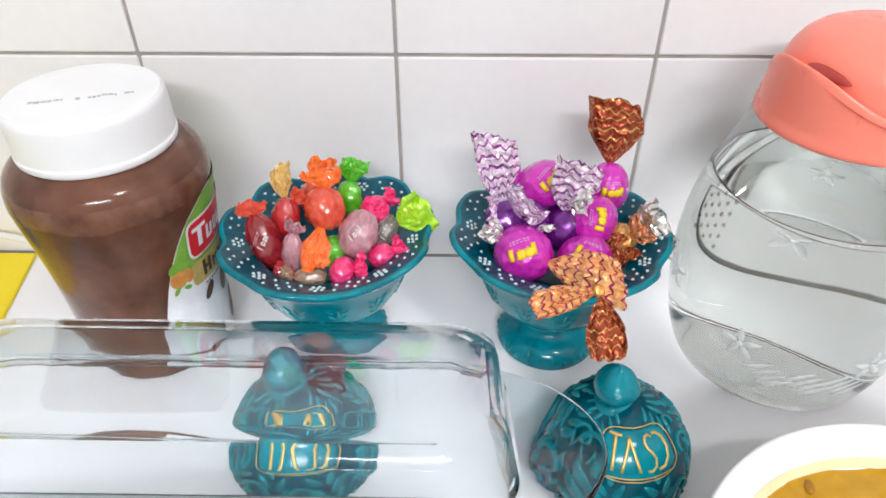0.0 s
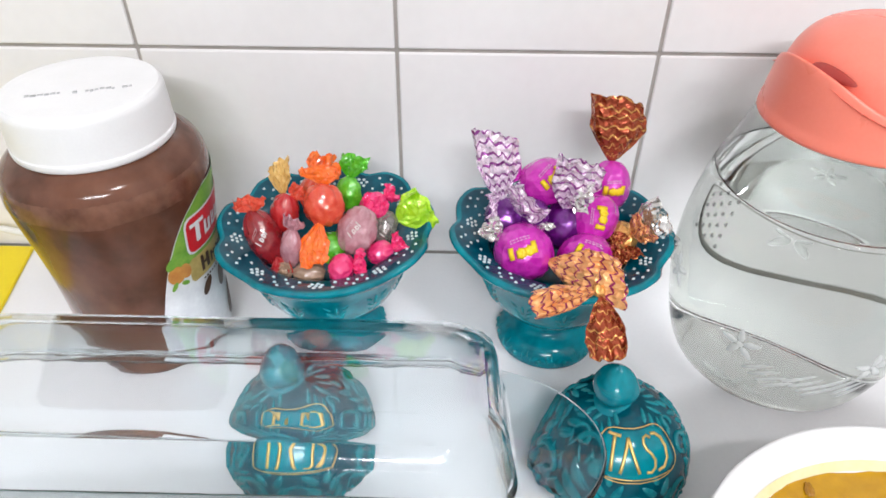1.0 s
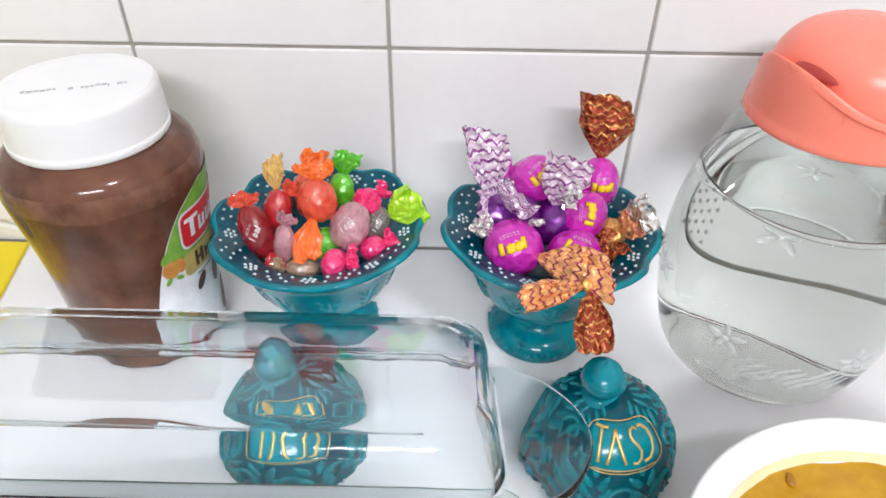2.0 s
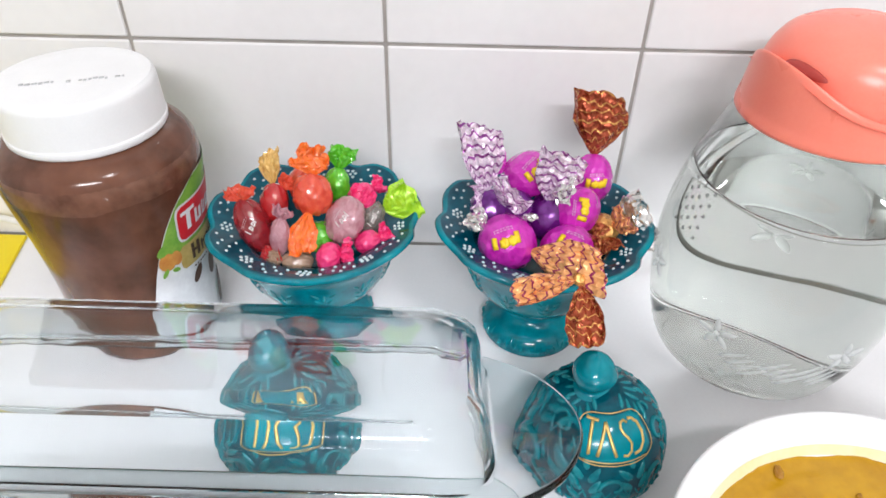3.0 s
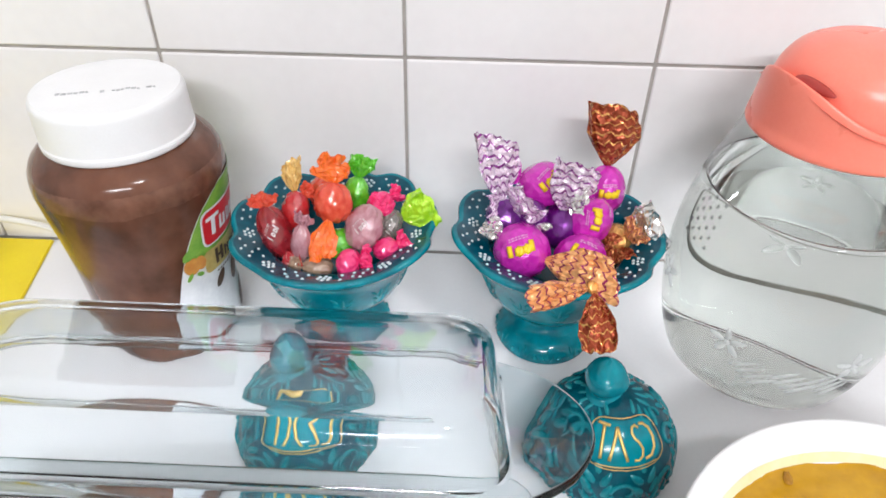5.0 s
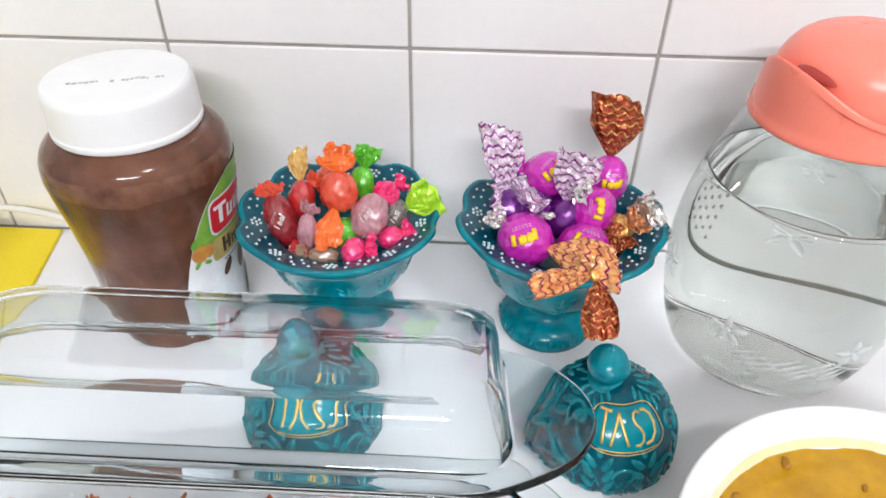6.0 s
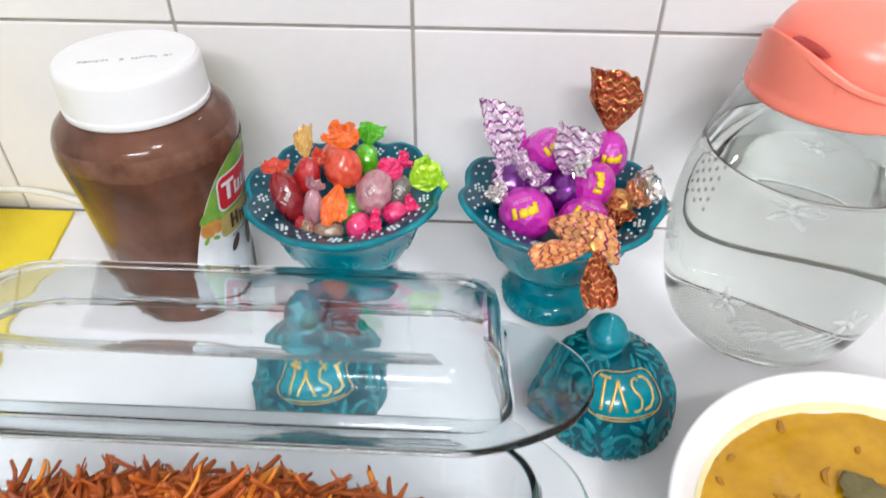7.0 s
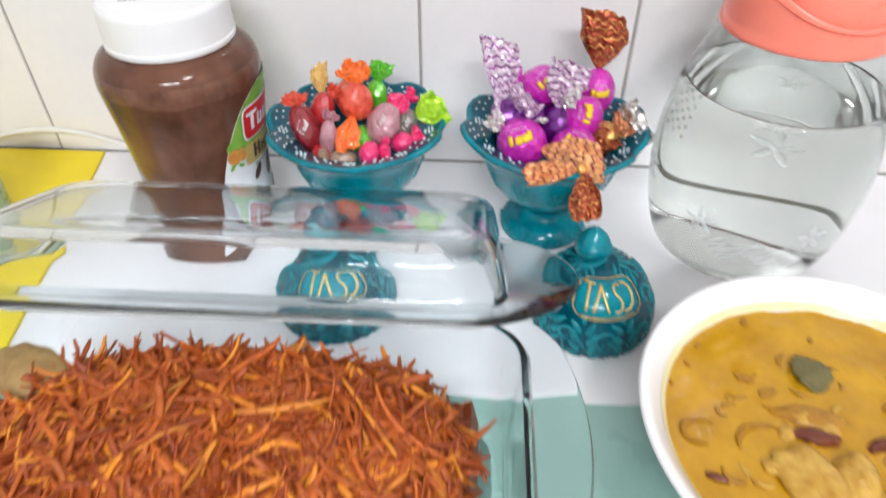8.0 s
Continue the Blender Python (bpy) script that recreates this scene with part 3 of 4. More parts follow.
def spread_jar(m):
    m = m @ Matrix.Diagonal((0.927, 0.927, 1.038, 1))
    th = thing("spread_jar", m, "cocoa spread jar with white cap and colourful label", "jar")
    part("jar_body", lathe(JAR, 72), SPREAD, th, "clear jar full of brown cocoa spread")
    smear_bm = bmesh.new()
    rows = []
    for k in range(97):
        a = 2 * math.pi * k / 96
        c = Vector((math.cos(a), math.sin(a), 0))
        low_z = 0.1085 + 0.0016 * noise.noise(c * 2.1) + 0.0009 * noise.noise(c * 7)
        row = []
        for j in range(7):
            z = low_z + (0.1215 - low_z) * j / 6
            r = jar_radius(z) + (0.0003 if 0 < j < 6 else -0.0002)
            row.append(smear_bm.verts.new((r * c.x, r * c.y, z)))
        rows.append(row)
    for p, q in zip(rows, rows[1:]):
        for j in range(6):
            smear_bm.faces.new((p[j], q[j], q[j + 1], p[j + 1]))
    part("spread_film", smear_bm, SPREAD_FILM, th, "thin lighter film of spread above the fill line")
    cap = smooth_profile([(0.0370, 0.1310), (0.0412, 0.1312), (0.0421, 0.1335), (0.0419, 0.1350), (0.0415, 0.1360), (0.0412, 0.1500), (0.0408, 0.1535), (0.0392, 0.1556), (0.035, 0.1560), (0.0, 0.1557)], 3)
    lid = part("cap", lathe(cap, 120, lambda a, r, z, i: (r * 0.962 * (1 + (0.0028 * math.cos(60 * a) if 0.1365 < z < 0.1495 else 0)), z)), LID_WHITE, th, "white ribbed plastic screw cap")
    ink = bmesh.new()
    random.seed(5)
    x = -0.024
    while x < 0.024:
        w = random.uniform(0.0010, 0.0026)
        if random.random() < 0.85:
            y = -0.007 + random.uniform(-0.0006, 0.0006)
            box(ink, x, x + w, y - random.uniform(0.0006, 0.0013), y + random.uniform(0.0005, 0.0012), 0.1556, 0.15615)
        x += w + 0.0007
    bmesh.ops.rotate(ink, verts=ink.verts, cent=(0, 0, 0), matrix=Matrix.Rotation(radians(17), 3, "Z"))
    part("printed_code", ink, INK, lid, "faint grey printed code")

    def border(z):
        k = [(0.008, -64), (0.044, -57), (0.062, -50.5), (0.078, -43.5), (0.090, -36), (0.0995, -28), (0.1065, -16), (0.1120, 2)]
        for (za, a), (zb, b) in zip(k, k[1:]):
            if z <= zb:
                f = max(0, (z - za) / (zb - za))
                return a + (b - a) * f
        return 8

    lab = part("label", jar_patch(bmesh.new(), border, 120, 0.010, 0.1095, 0.0005, 24, 24), LABEL_WHITE, th, "glossy white wrap label")
    part("green_band", jar_patch(bmesh.new(), lambda z: border(z) + 0.5, 119, 0.068, 0.1090, 0.0008, 24, 14), LABEL_GREEN, lab, "green leafy band")
    part("badge_edge", jar_patch(bmesh.new(), -30.0, 45, 0.0752, 0.0982, 0.0011, 20, 16, 0.12), LABEL_WHITE, lab, "white badge edge")
    part("red_badge", jar_patch(bmesh.new(), -28.6, 44, 0.0764, 0.0970, 0.0014, 20, 16, 0.12), LABEL_RED, lab, "red rounded badge")
    bars = bmesh.new()
    jar_patch(bars, -26, -13, 0.0915, 0.0938, 0.0018, 4, 2)
    jar_patch(bars, -21.5, -17.5, 0.0815, 0.0925, 0.0018, 2, 3)
    for a, w in ((-13, 8), (-3, 5), (4, 8), (14, 7)):
        jar_patch(bars, a, a + w, 0.0815, 0.0835, 0.0018, 3, 2)
        jar_patch(bars, a, a + w * 0.35, 0.0815, 0.0900, 0.0018, 2, 3)
        jar_patch(bars, a + w * 0.6, a + w, 0.0815, 0.0890, 0.0018, 2, 3)
    part("badge_marks", bars, LABEL_WHITE, lab, "white bars on the badge")
    part("gold_ribbon", jar_patch(bmesh.new(), -31, 60, 0.0585, 0.0730, 0.0011, 20, 8, 0.06), LABEL_GOLD, lab, "gold ribbon")
    dark = bmesh.new()
    for a, w in ((-21, 9), (-10, 7), (-1, 8), (9, 8)):
        top = 0.0715 if a < -20 else 0.0685
        jar_patch(dark, a, a + w * 0.33, 0.0615, top, 0.0016, 2, 3)
        jar_patch(dark, a + w * 0.62, a + w, 0.0615, top - 0.0006, 0.0016, 2, 3)
        jar_patch(dark, a, a + w, 0.0655, 0.0672, 0.0017, 3, 2)
    for k in range(9):
        jar_patch(dark, -20 + 3.2 * k, -18 + 3.2 * k, 0.0552, 0.0563, 0.0009, 2, 1)
    part("ribbon_marks", dark, LABEL_BROWN, lab, "dark bars on the ribbon")
    nuts = bmesh.new()
    for a, z, ra, rz, ln in ((-41, 0.0690, 0.0052, 0.0056, 0.3), (-34, 0.0690, 0.0034, 0.0048, 0.2)):
        jar_blob(nuts, a, z, ra, rz, 0.0013, lean=ln)
    part("nut_picture", nuts, LABEL_ORANGE, lab, "orange nut picture")
    leaf = bmesh.new()
    for a, z, ra, rz, ln in ((-41, 0.0775, 0.0056, 0.0030, 0.6), (-34, 0.0780, 0.0050, 0.0028, -0.5), (-44, 0.0625, 0.0030, 0.0014, 0.9), (-36, 0.0620, 0.0026, 0.0014, -0.4)):
        jar_blob(leaf, a, z, ra, rz, 0.0014, lean=ln)
    part("leaf_picture", leaf, LABEL_GREEN, lab, "green leaf picture")
    beans = bmesh.new()
    for a, z, ra, rz, ln in ((-18, 0.0500, 0.0030, 0.0060, -0.7), (3, 0.0475, 0.0050, 0.0085, -0.3), (12, 0.0250, 0.0050, 0.0120, -0.4)):
        jar_blob(beans, a, z, ra, rz, 0.0010, lean=ln)
    part("bean_picture", beans, LABEL_BROWN, lab, "brown bean pictures")
    return th


spread_jar(pose(-0.1404, -0.0840, 0))

# ---- water jug ----
JUG_OUT = smooth_profile([(0.0, 0.0035), (0.038, 0.0030), (0.044, 0.0), (0.0500, 0.0012), (0.0550, 0.008), (0.0600, 0.024), (0.0638, 0.046), (0.0652, 0.068), (0.0630, 0.092), (0.0580, 0.114), (0.0500, 0.136), (0.0445, 0.153), (0.0425, 0.160), (0.0422, 0.164)], 4)
WATER_LINE = 0.1188
JUG_RING = [p for p in JUG_OUT if p[1] > WATER_LINE + 0.0004 and p[0] > 0.03]
JUG_RING = [(0.0566, WATER_LINE + 0.0002)] + JUG_RING + [(r - 0.0012, z) for r, z in reversed(JUG_RING)] + [(0.0554, WATER_LINE + 0.0002)]
WATER_P = [p for p in JUG_OUT if p[1] < WATER_LINE - 0.0004] + [(0.0566, WATER_LINE), (0.0556, WATER_LINE), (0.0545, WATER_LINE - 0.0006), (0.03, WATER_LINE - 0.0009), (0.0, WATER_LINE - 0.0009)]


def water_jug(m):
    th = thing("water_jug", m, "clear glass jug with coral lid, mostly full of water", "jug")
    body = part("glass_body", lathe(JUG_RING, 96, close=True), GLASS, th, "clear glass neck above the water line")
    body.visible_shadow = False
    w = part("water", lathe(WATER_P, 192), WATER, th, "still clear water filling the lower jug")
    w.visible_shadow = False

    def at(a, z):
        s, tot = 0.0, 0.0
        for (r0, z0), (r1, z1) in zip(JUG_OUT, JUG_OUT[1:]):
            d = math.hypot(r1 - r0, z1 - z0)
            if z0 <= z <= z1 and r0 > 0.05:
                return on_profile(JUG_OUT, a, tot + d * (z - z0) / max(z1 - z0, 1e-6))
            tot += d
        return on_profile(JUG_OUT, a, tot)

    for a0, z0 in ((-132, 0.050), (-178, 0.062), (-75, 0.050), (60, 0.05), (125, 0.06)):
        rel = bmesh.new()
        for q in range(5):
            b = 2 * math.pi * q / 5 + 0.4
            p, n, rd, up = at(radians(a0) + 0.0062 * math.cos(b) / 0.064, z0 + 0.0062 * math.sin(b))
            petal(rel, p, n, rd * math.cos(b) + up * math.sin(b), 0.0046, 0.0019, 0.0011, 10)
        p, n, rd, up = at(radians(a0), z0)
        petal(rel, p, n, rd, 0.0018, 0.0018, 0.0013, 8)
        part("pressed_flower", rel, PRESSED, th, "raised flower in the glass, whitened for its highlights")
    for i in range(5):
        for j in range(6 - i % 2):
            rel = bmesh.new()
            p, n, rd, up = at(radians(-176 + i * 4.2), 0.1235 - j * 0.0062 - (i % 2) * 0.003)
            petal(rel, p, n, up, 0.0013, 0.0010, 0.0007, 7)
            part("pressed_bead", rel, BEAD, th)
    for a0 in (-122, -104, -88):
        rel = bmesh.new()
        for q in range(4):
            p, n, rd, up = at(radians(a0 + q * 3.5), 0.040 - q * 0.0030)
            petal(rel, p, n, up * 0.7 + rd, 0.0085, 0.0011, 0.0008, 10)
        part("pressed_leaf", rel, PRESSED, th, "raised leaf lines in the glass, whitened for their highlights")
    spout_a = radians(-163)

    def pull(a, amount, sharp, shift=0.0):
        d = math.atan2(math.sin(a - spout_a - shift), math.cos(a - spout_a - shift))
        return amount * math.exp(-(d * sharp) ** 2)

    def skirt(a, r, z, i):
        f = min(1.0, max(0.0, (z - 0.158) / 0.010))
        return r + pull(a, 0.0040 * f, 2.2), z + pull(a, 0.0185 * f, 1.25) + 0.0015 * f * math.cos(2 * (a - spout_a))

    collar = smooth_profile([(0.0470, 0.1530), (0.0508, 0.1530), (0.0516, 0.1550), (0.0508, 0.1590), (0.0494, 0.1640), (0.0484, 0.1675), (0.0474, 0.1690), (0.0460, 0.1688), (0.0448, 0.1670), (0.0440, 0.1640), (0.041, 0.1630)], 4)
    lid = part("lid", lathe([(r * 0.885, z - 0.0020) for r, z in collar], 120, skirt), CORAL, th, "coral plastic pouring collar")
    cap = smooth_profile([(0.0436, 0.1610), (0.0440, 0.1690), (0.0430, 0.1755), (0.0400, 0.1830), (0.0335, 0.1905), (0.0220, 0.1955), (0.010, 0.1972), (0.0, 0.1975)], 4)

    def cap_shape(a, r, z, i):
        return r - pull(a, 0.0030 * max(0.0, min(1.0, (0.186 - z) / 0.010)), 1.6, 0.2), z

    part("cap", lathe([(r * 0.92, z) for r, z in cap], 96, cap_shape), CORAL, lid, "domed coral cap")

    def floor_shape(a, r, z, i):
        return r, z + pull(a, 0.0175 * min(1, r / 0.040), 1.25)

    part("ledge", lathe([(0.0445, 0.1640), (0.0400, 0.1630), (0.036, 0.1630), (0.030, 0.1630)], 96, floor_shape), CORAL, lid)
    # The slot is not cut; a dark red lens paints its shaded inside.
    slot = bmesh.new()
    c, tg, nn = Vector((-0.0318, -0.0203, 0.1815)), Vector((0.53, -0.83, -0.12)), Vector((-0.58, -0.38, 0.72))
    petal(slot, c, nn, tg, 0.0110, 0.0030, 0.0011, 20)
    part("pour_opening", slot, SLOT, lid, "pouring slot behind the spout, its shade painted dark red")
    return th


water_jug(pose(0.2225, -0.0850, 0))

# ---- oven glass dish and its cover ----


def rounded(hx, hy, r, ear=0.0, n=12, mid=18):
    """The outline of a rounded rectangle, whose short ends may bulge out into ears."""
    pts = []
    for cx, cy, a0 in ((hx - r, hy - r, 0), (-(hx - r), hy - r, 90), (-(hx - r), -(hy - r), 180), (hx - r, -(hy - r), 270)):
        for k in range(n + 1):
            a = radians(a0 + 90 * k / n)
            pts.append((cx + r * math.cos(a), cy + r * math.sin(a)))
        if a0 in (90, 270):
            s = -1 if a0 == 90 else 1
            for k in range(1, mid):
                pts.append((s * hx, -s * (hy - r) + 2 * s * (hy - r) * k / mid))
    out = []
    for x, y in pts:
        f = max(0.0, (abs(x) - (hx - r)) / r)
        out.append((x + math.copysign(ear * f * max(0.0, 1 - (y / hy) ** 2) ** 1.25, x), y))
    return out


def loft(bm, loops):
    rings = [[bm.verts.new((x, y, z)) for x, y in pts] for pts, z in loops]
    n = len(rings[0])
    for a, b in zip(rings, rings[1:]):
        for k in range(n):
            bm.faces.new((a[k], b[k], b[(k + 1) % n], a[(k + 1) % n]))
    for ring in (rings[0], rings[-1]):
        bm.faces.new(ring)
    bmesh.ops.recalc_face_normals(bm, faces=bm.faces)
    return bm


def glass_shell(height, hx, hy, corner, wall, flange, ear, floor, bend=1.0):
    """A pressed glass tray: inside and outside walls, rounded foot, flange with two ears."""
    loops = []
    for f, z in ((-0.0090, 0.0), (-0.0052, 0.0002), (-0.0026, 0.0011), (-0.0009, 0.0028), (0.0, 0.0056)):
        loops.append((rounded(hx + f * bend - 0.004, hy + f * bend - 0.004, corner + f), z * bend))
    for k in range(1, 5):
        t = k / 4
        loops.append((rounded(hx - 0.004 + 0.004 * t, hy - 0.004 + 0.004 * t, corner), 0.0056 * bend + (height - 0.0060 - 0.0056 * bend) * t))
    loops.append((rounded(hx + 0.0010, hy + 0.0010, corner + 0.001), height - 0.0050))
    t = 0.0017
    for k in range(7):
        a = radians(-90 + 30 * k)
        out = flange + t * math.cos(a)
        loops.append((rounded(hx + out, hy + out, corner + 0.005, ear), height - t + t * math.sin(a)))
    loops.append((rounded(hx - wall * 0.4, hy - wall * 0.4, corner - wall * 0.2), height - 0.0004))
    ix, iy, ic = hx - wall, hy - wall, corner - wall * 0.6
    for k in range(0, 5):
        t = 1 - k / 4
        loops.append((rounded(ix - 0.004 + 0.004 * t, iy - 0.004 + 0.004 * t, ic), floor + 0.0060 * bend + (height - 0.0015 - 0.0060 * bend - floor) * t))
    for f, z in ((-0.0008, 0.0032), (-0.0024, 0.0012), (-0.0055, 0.0002), (-0.0095, 0.0)):
        loops.append((rounded(ix - 0.004 + f * bend, iy - 0.004 + f * bend, ic + f * 0.6), floor + z * bend))
    return loft(bmesh.new(), loops)


CX, DY = -0.0700, -0.3060
dish = thing("glass_dish", pose(CX, DY, -0.0022), "clear rectangular oven glass dish holding shredded fried carrot", "dish")
dish_body = part("dish_body", glass_shell(0.0770, 0.1390, 0.0640, 0.024, 0.0036, 0.0050, 0.016, 0.0055), OVEN_GLASS, dish, smooth="edges")
dish_body.visible_shadow = False

COVER_TILT = 22.5
cover = thing("glass_cover", pose(CX - 0.002, -0.2025, 0.0620, 180 - COVER_TILT, 0, 0) @ Matrix.Translation((0, 0, -0.034)),
              "clear rectangular oven glass cover leaning on the dish", "glass cover")
cover_body = part("cover_body", glass_shell(0.0340, 0.1310, 0.0605, 0.024, 0.0038, 0.0060, 0.031, 0.0050, 1.8), OVEN_GLASS, cover, smooth="edges")
cover_body.visible_shadow = False

# ---- fried carrot ----
random.seed(11)


def heap_height(x, y):
    """Height of the carrot heap over the worktop, at a place inside the dish."""
    u, v = (x - CX) / 0.122, (y - DY) / 0.0560
    d = max(abs(u) ** 3.0 + abs(v) ** 2.9, 0)
    top = 0.0690 + 0.005 * noise.noise(Vector((x * 45, y * 45, 3))) + 0.004 * math.cos(u * 1.4) - 0.026 * max(0, -u) ** 1.6
    return max(0.010, top * (1 - min(1.0, d) ** 1.6 * 0.55))


heap = thing("carrot_heap", pose(0, 0, 0), "heap of orange shredded fried carrot filling the glass dish", "food")
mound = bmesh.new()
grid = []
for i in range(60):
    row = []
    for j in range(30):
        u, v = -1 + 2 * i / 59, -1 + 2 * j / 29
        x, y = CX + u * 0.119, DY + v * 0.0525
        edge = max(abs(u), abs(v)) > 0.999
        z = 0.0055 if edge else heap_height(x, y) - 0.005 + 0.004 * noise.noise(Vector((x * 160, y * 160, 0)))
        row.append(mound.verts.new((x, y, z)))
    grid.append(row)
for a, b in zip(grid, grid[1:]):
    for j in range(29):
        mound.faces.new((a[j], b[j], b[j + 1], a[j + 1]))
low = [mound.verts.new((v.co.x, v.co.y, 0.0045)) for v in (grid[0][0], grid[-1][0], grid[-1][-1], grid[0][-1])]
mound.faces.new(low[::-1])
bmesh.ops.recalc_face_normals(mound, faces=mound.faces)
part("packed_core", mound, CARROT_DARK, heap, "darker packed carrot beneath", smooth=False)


def shred(bm, length, width, bend, twist, m=Matrix()):
    """One strip of fried carrot: bent, wavering to both sides, with uneven width and tapered ends."""
    n = 9
    sway, phase = random.uniform(-0.10, 0.10) * length, random.uniform(0, 6.28)
    hook = random.gauss(0, 0.10) * length
    rings = []
    for i in range(n + 1):
        t = i / n - 0.5
        a = bend * t
        c = Vector((math.sin(a) / bend * length if abs(bend) > 0.05 else t * length, sway * math.sin(5 * t + phase) + hook * 4 * t * t, (1 - math.cos(a)) / bend * length if abs(bend) > 0.05 else 0))
        w = width * (1 - (2 * abs(t)) ** 4 * 0.6) * (1 + 0.22 * math.sin(9 * t + phase))
        th = width * 0.5
        q = Matrix.Rotation(twist * t, 3, "X")
        along = Matrix.Rotation(-a, 3, "Y")
        rings.append([bm.verts.new(m @ (c + along @ (q @ Vector((0, sy * w / 2, sz * th / 2))))) for sy, sz in ((-1, -0.6), (0, -1), (1, -0.6), (1, 0.6), (0, 1), (-1, 0.6))])
    for a, b in zip(rings, rings[1:]):
        for k in range(6):
            bm.faces.new((a[k], a[(k + 1) % 6], b[(k + 1) % 6], b[k]))
    bm.faces.new(rings[0][::-1])
    bm.faces.new(rings[-1])


def shred_pose(stray=0.0):
    while True:
        x, y = random.uniform(CX - 0.117, CX + 0.117), random.uniform(DY - 0.052, DY + 0.0515)
        u, v = (x - CX) / 0.1120, (y - DY) / 0.0480
        if abs(u) ** 3.5 + abs(v) ** 3.5 < 1:
            break
    e = 0.004
    slope = Vector((heap_height(x - e, y) - heap_height(x + e, y), heap_height(x, y - e) - heap_height(x, y + e), 2 * e)).normalized()
    q = Vector((0, 0, 1)).rotation_difference(slope).to_matrix().to_4x4()
    lift = random.uniform(-0.003, 0.003) + stray
    tip = random.gauss(0, 7.5) * (1 + 90 * stray * (random.random() < 0.10))
    return Matrix.Translation((x, y, heap_height(x, y) + lift)) @ q @ pose(0, 0, 0, random.uniform(-40, 40), tip, random.uniform(0, 360))


rest = {0: bmesh.new(), 1: bmesh.new(), 2: bmesh.new()}
for i in range(3600):
    k = random.choices((0, 1, 2), (0.66, 0.13, 0.21))[0]
    shred(rest[k], random.uniform(0.012, 0.046), random.choice((0.0013, 0.0017, 0.0021, 0.0026, 0.0034, 0.0042)) * random.uniform(0.85, 1.15), random.gauss(-0.9, 1.7), random.uniform(-2.5, 2.5), shred_pose())
for k, (mt, nm) in {0: (CARROT, "orange_shred_mass"), 1: (CARROT_LIGHT, "pale_shred_mass"), 2: (CARROT_DARK, "dark_shred_mass")}.items():
    tagged(part(nm, rest[k], mt, heap), kind="stuff")
shred_meshes = []
for i in range(18):
    b = bmesh.new()
    shred(b, random.uniform(0.024, 0.056), random.uniform(0.0018, 0.0036), random.gauss(-0.7, 1.2), random.uniform(-2.5, 2.5))
    shred_meshes.append(mesh_from(b, "shred", (CARROT, CARROT_LIGHT, CARROT, CARROT_LIGHT, CARROT, CARROT_DARK)[i % 6]))
for i in range(280):
    ob = new("shred", shred_meshes[i % 18])
    ob.parent = heap
    ob.matrix_basis = shred_pose(random.choice((0.001, 0.002, 0.003)))

crust = bmesh.new()
bmesh.ops.create_icosphere(crust, subdivisions=4, radius=1)
for v in crust.verts:
    n = 1 + 0.16 * noise.noise(v.co * 2.2) + 0.05 * noise.noise(v.co * 8)
    v.co = Vector((v.co.x * 0.020 * n, v.co.y * 0.013 * n, v.co.z * 0.008 * n))
crust_ob = part("toasted_piece", crust, CRUST)
crust_ob.matrix_world = pose(-0.1570, -0.2740, 0.0575, 8, 6, -20)
tagged(crust_ob, "tan toasted piece lying among the shredded carrot", "food")

# ---- curry bowl ----
SX, SY = 0.2120, -0.2780
BOWL_Z = -0.0022
curry_bowl = thing("curry_bowl", pose(SX, SY, BOWL_Z), "round white porcelain bowl with a wide smooth rim", "bowl")
BW = smooth_profile([(0.0, 0.003), (0.036, 0.003), (0.039, 0.0), (0.043, 0.001), (0.052, 0.008), (0.066, 0.022), (0.078, 0.038), (0.087, 0.0500), (0.0920, 0.0548),
                     (0.0930, 0.0565), (0.0915, 0.0578), (0.0880, 0.0562), (0.0820, 0.0490), (0.0740, 0.0380), (0.060, 0.022), (0.040, 0.011), (0.0, 0.009)], 4)
part("bowl_body", lathe(BW, 120), PORCELAIN, curry_bowl)
curry = thing("curry", pose(SX, SY, BOWL_Z), "yellow chicken curry with onion, leaf and chilli", "food")
cur = bmesh.new()
rings = []
for i in range(40):
    r = 0.0789 * (i + 1) / 40
    ring = []
    for k in range(96):
        a = 2 * math.pi * k / 96
        p = Vector((r * math.cos(a), r * math.sin(a), 0))
        z = 0.0438 + 0.0012 * noise.noise(p * 60) + 0.0006 * noise.noise(p * 190)
        if i == 39:
            z += 0.0008
        ring.append(cur.verts.new((p.x, p.y, z)))
    rings.append(ring)
for a, b in zip(rings, rings[1:]):
    for k in range(96):
        cur.faces.new((a[k], b[k], b[(k + 1) % 96], a[(k + 1) % 96]))
cur.faces.new(rings[0])
bmesh.ops.recalc_face_normals(cur, faces=cur.faces)
part("sauce", cur, CURRY, curry, "smooth yellow sauce")
smear = lathe([(0.0786, 0.0446), (0.0800, 0.0463 + 0.0004), (0.0814, 0.0481 + 0.0004)], 96, lambda a, r, z, i: (r, z + (0.0010 * noise.noise(Vector((math.cos(a) * 3, math.sin(a) * 3, 0))) if i == 2 else 0)))
part("sauce_smear", smear, SMEAR, curry, "thin pale yellow smear on the bowl wall")


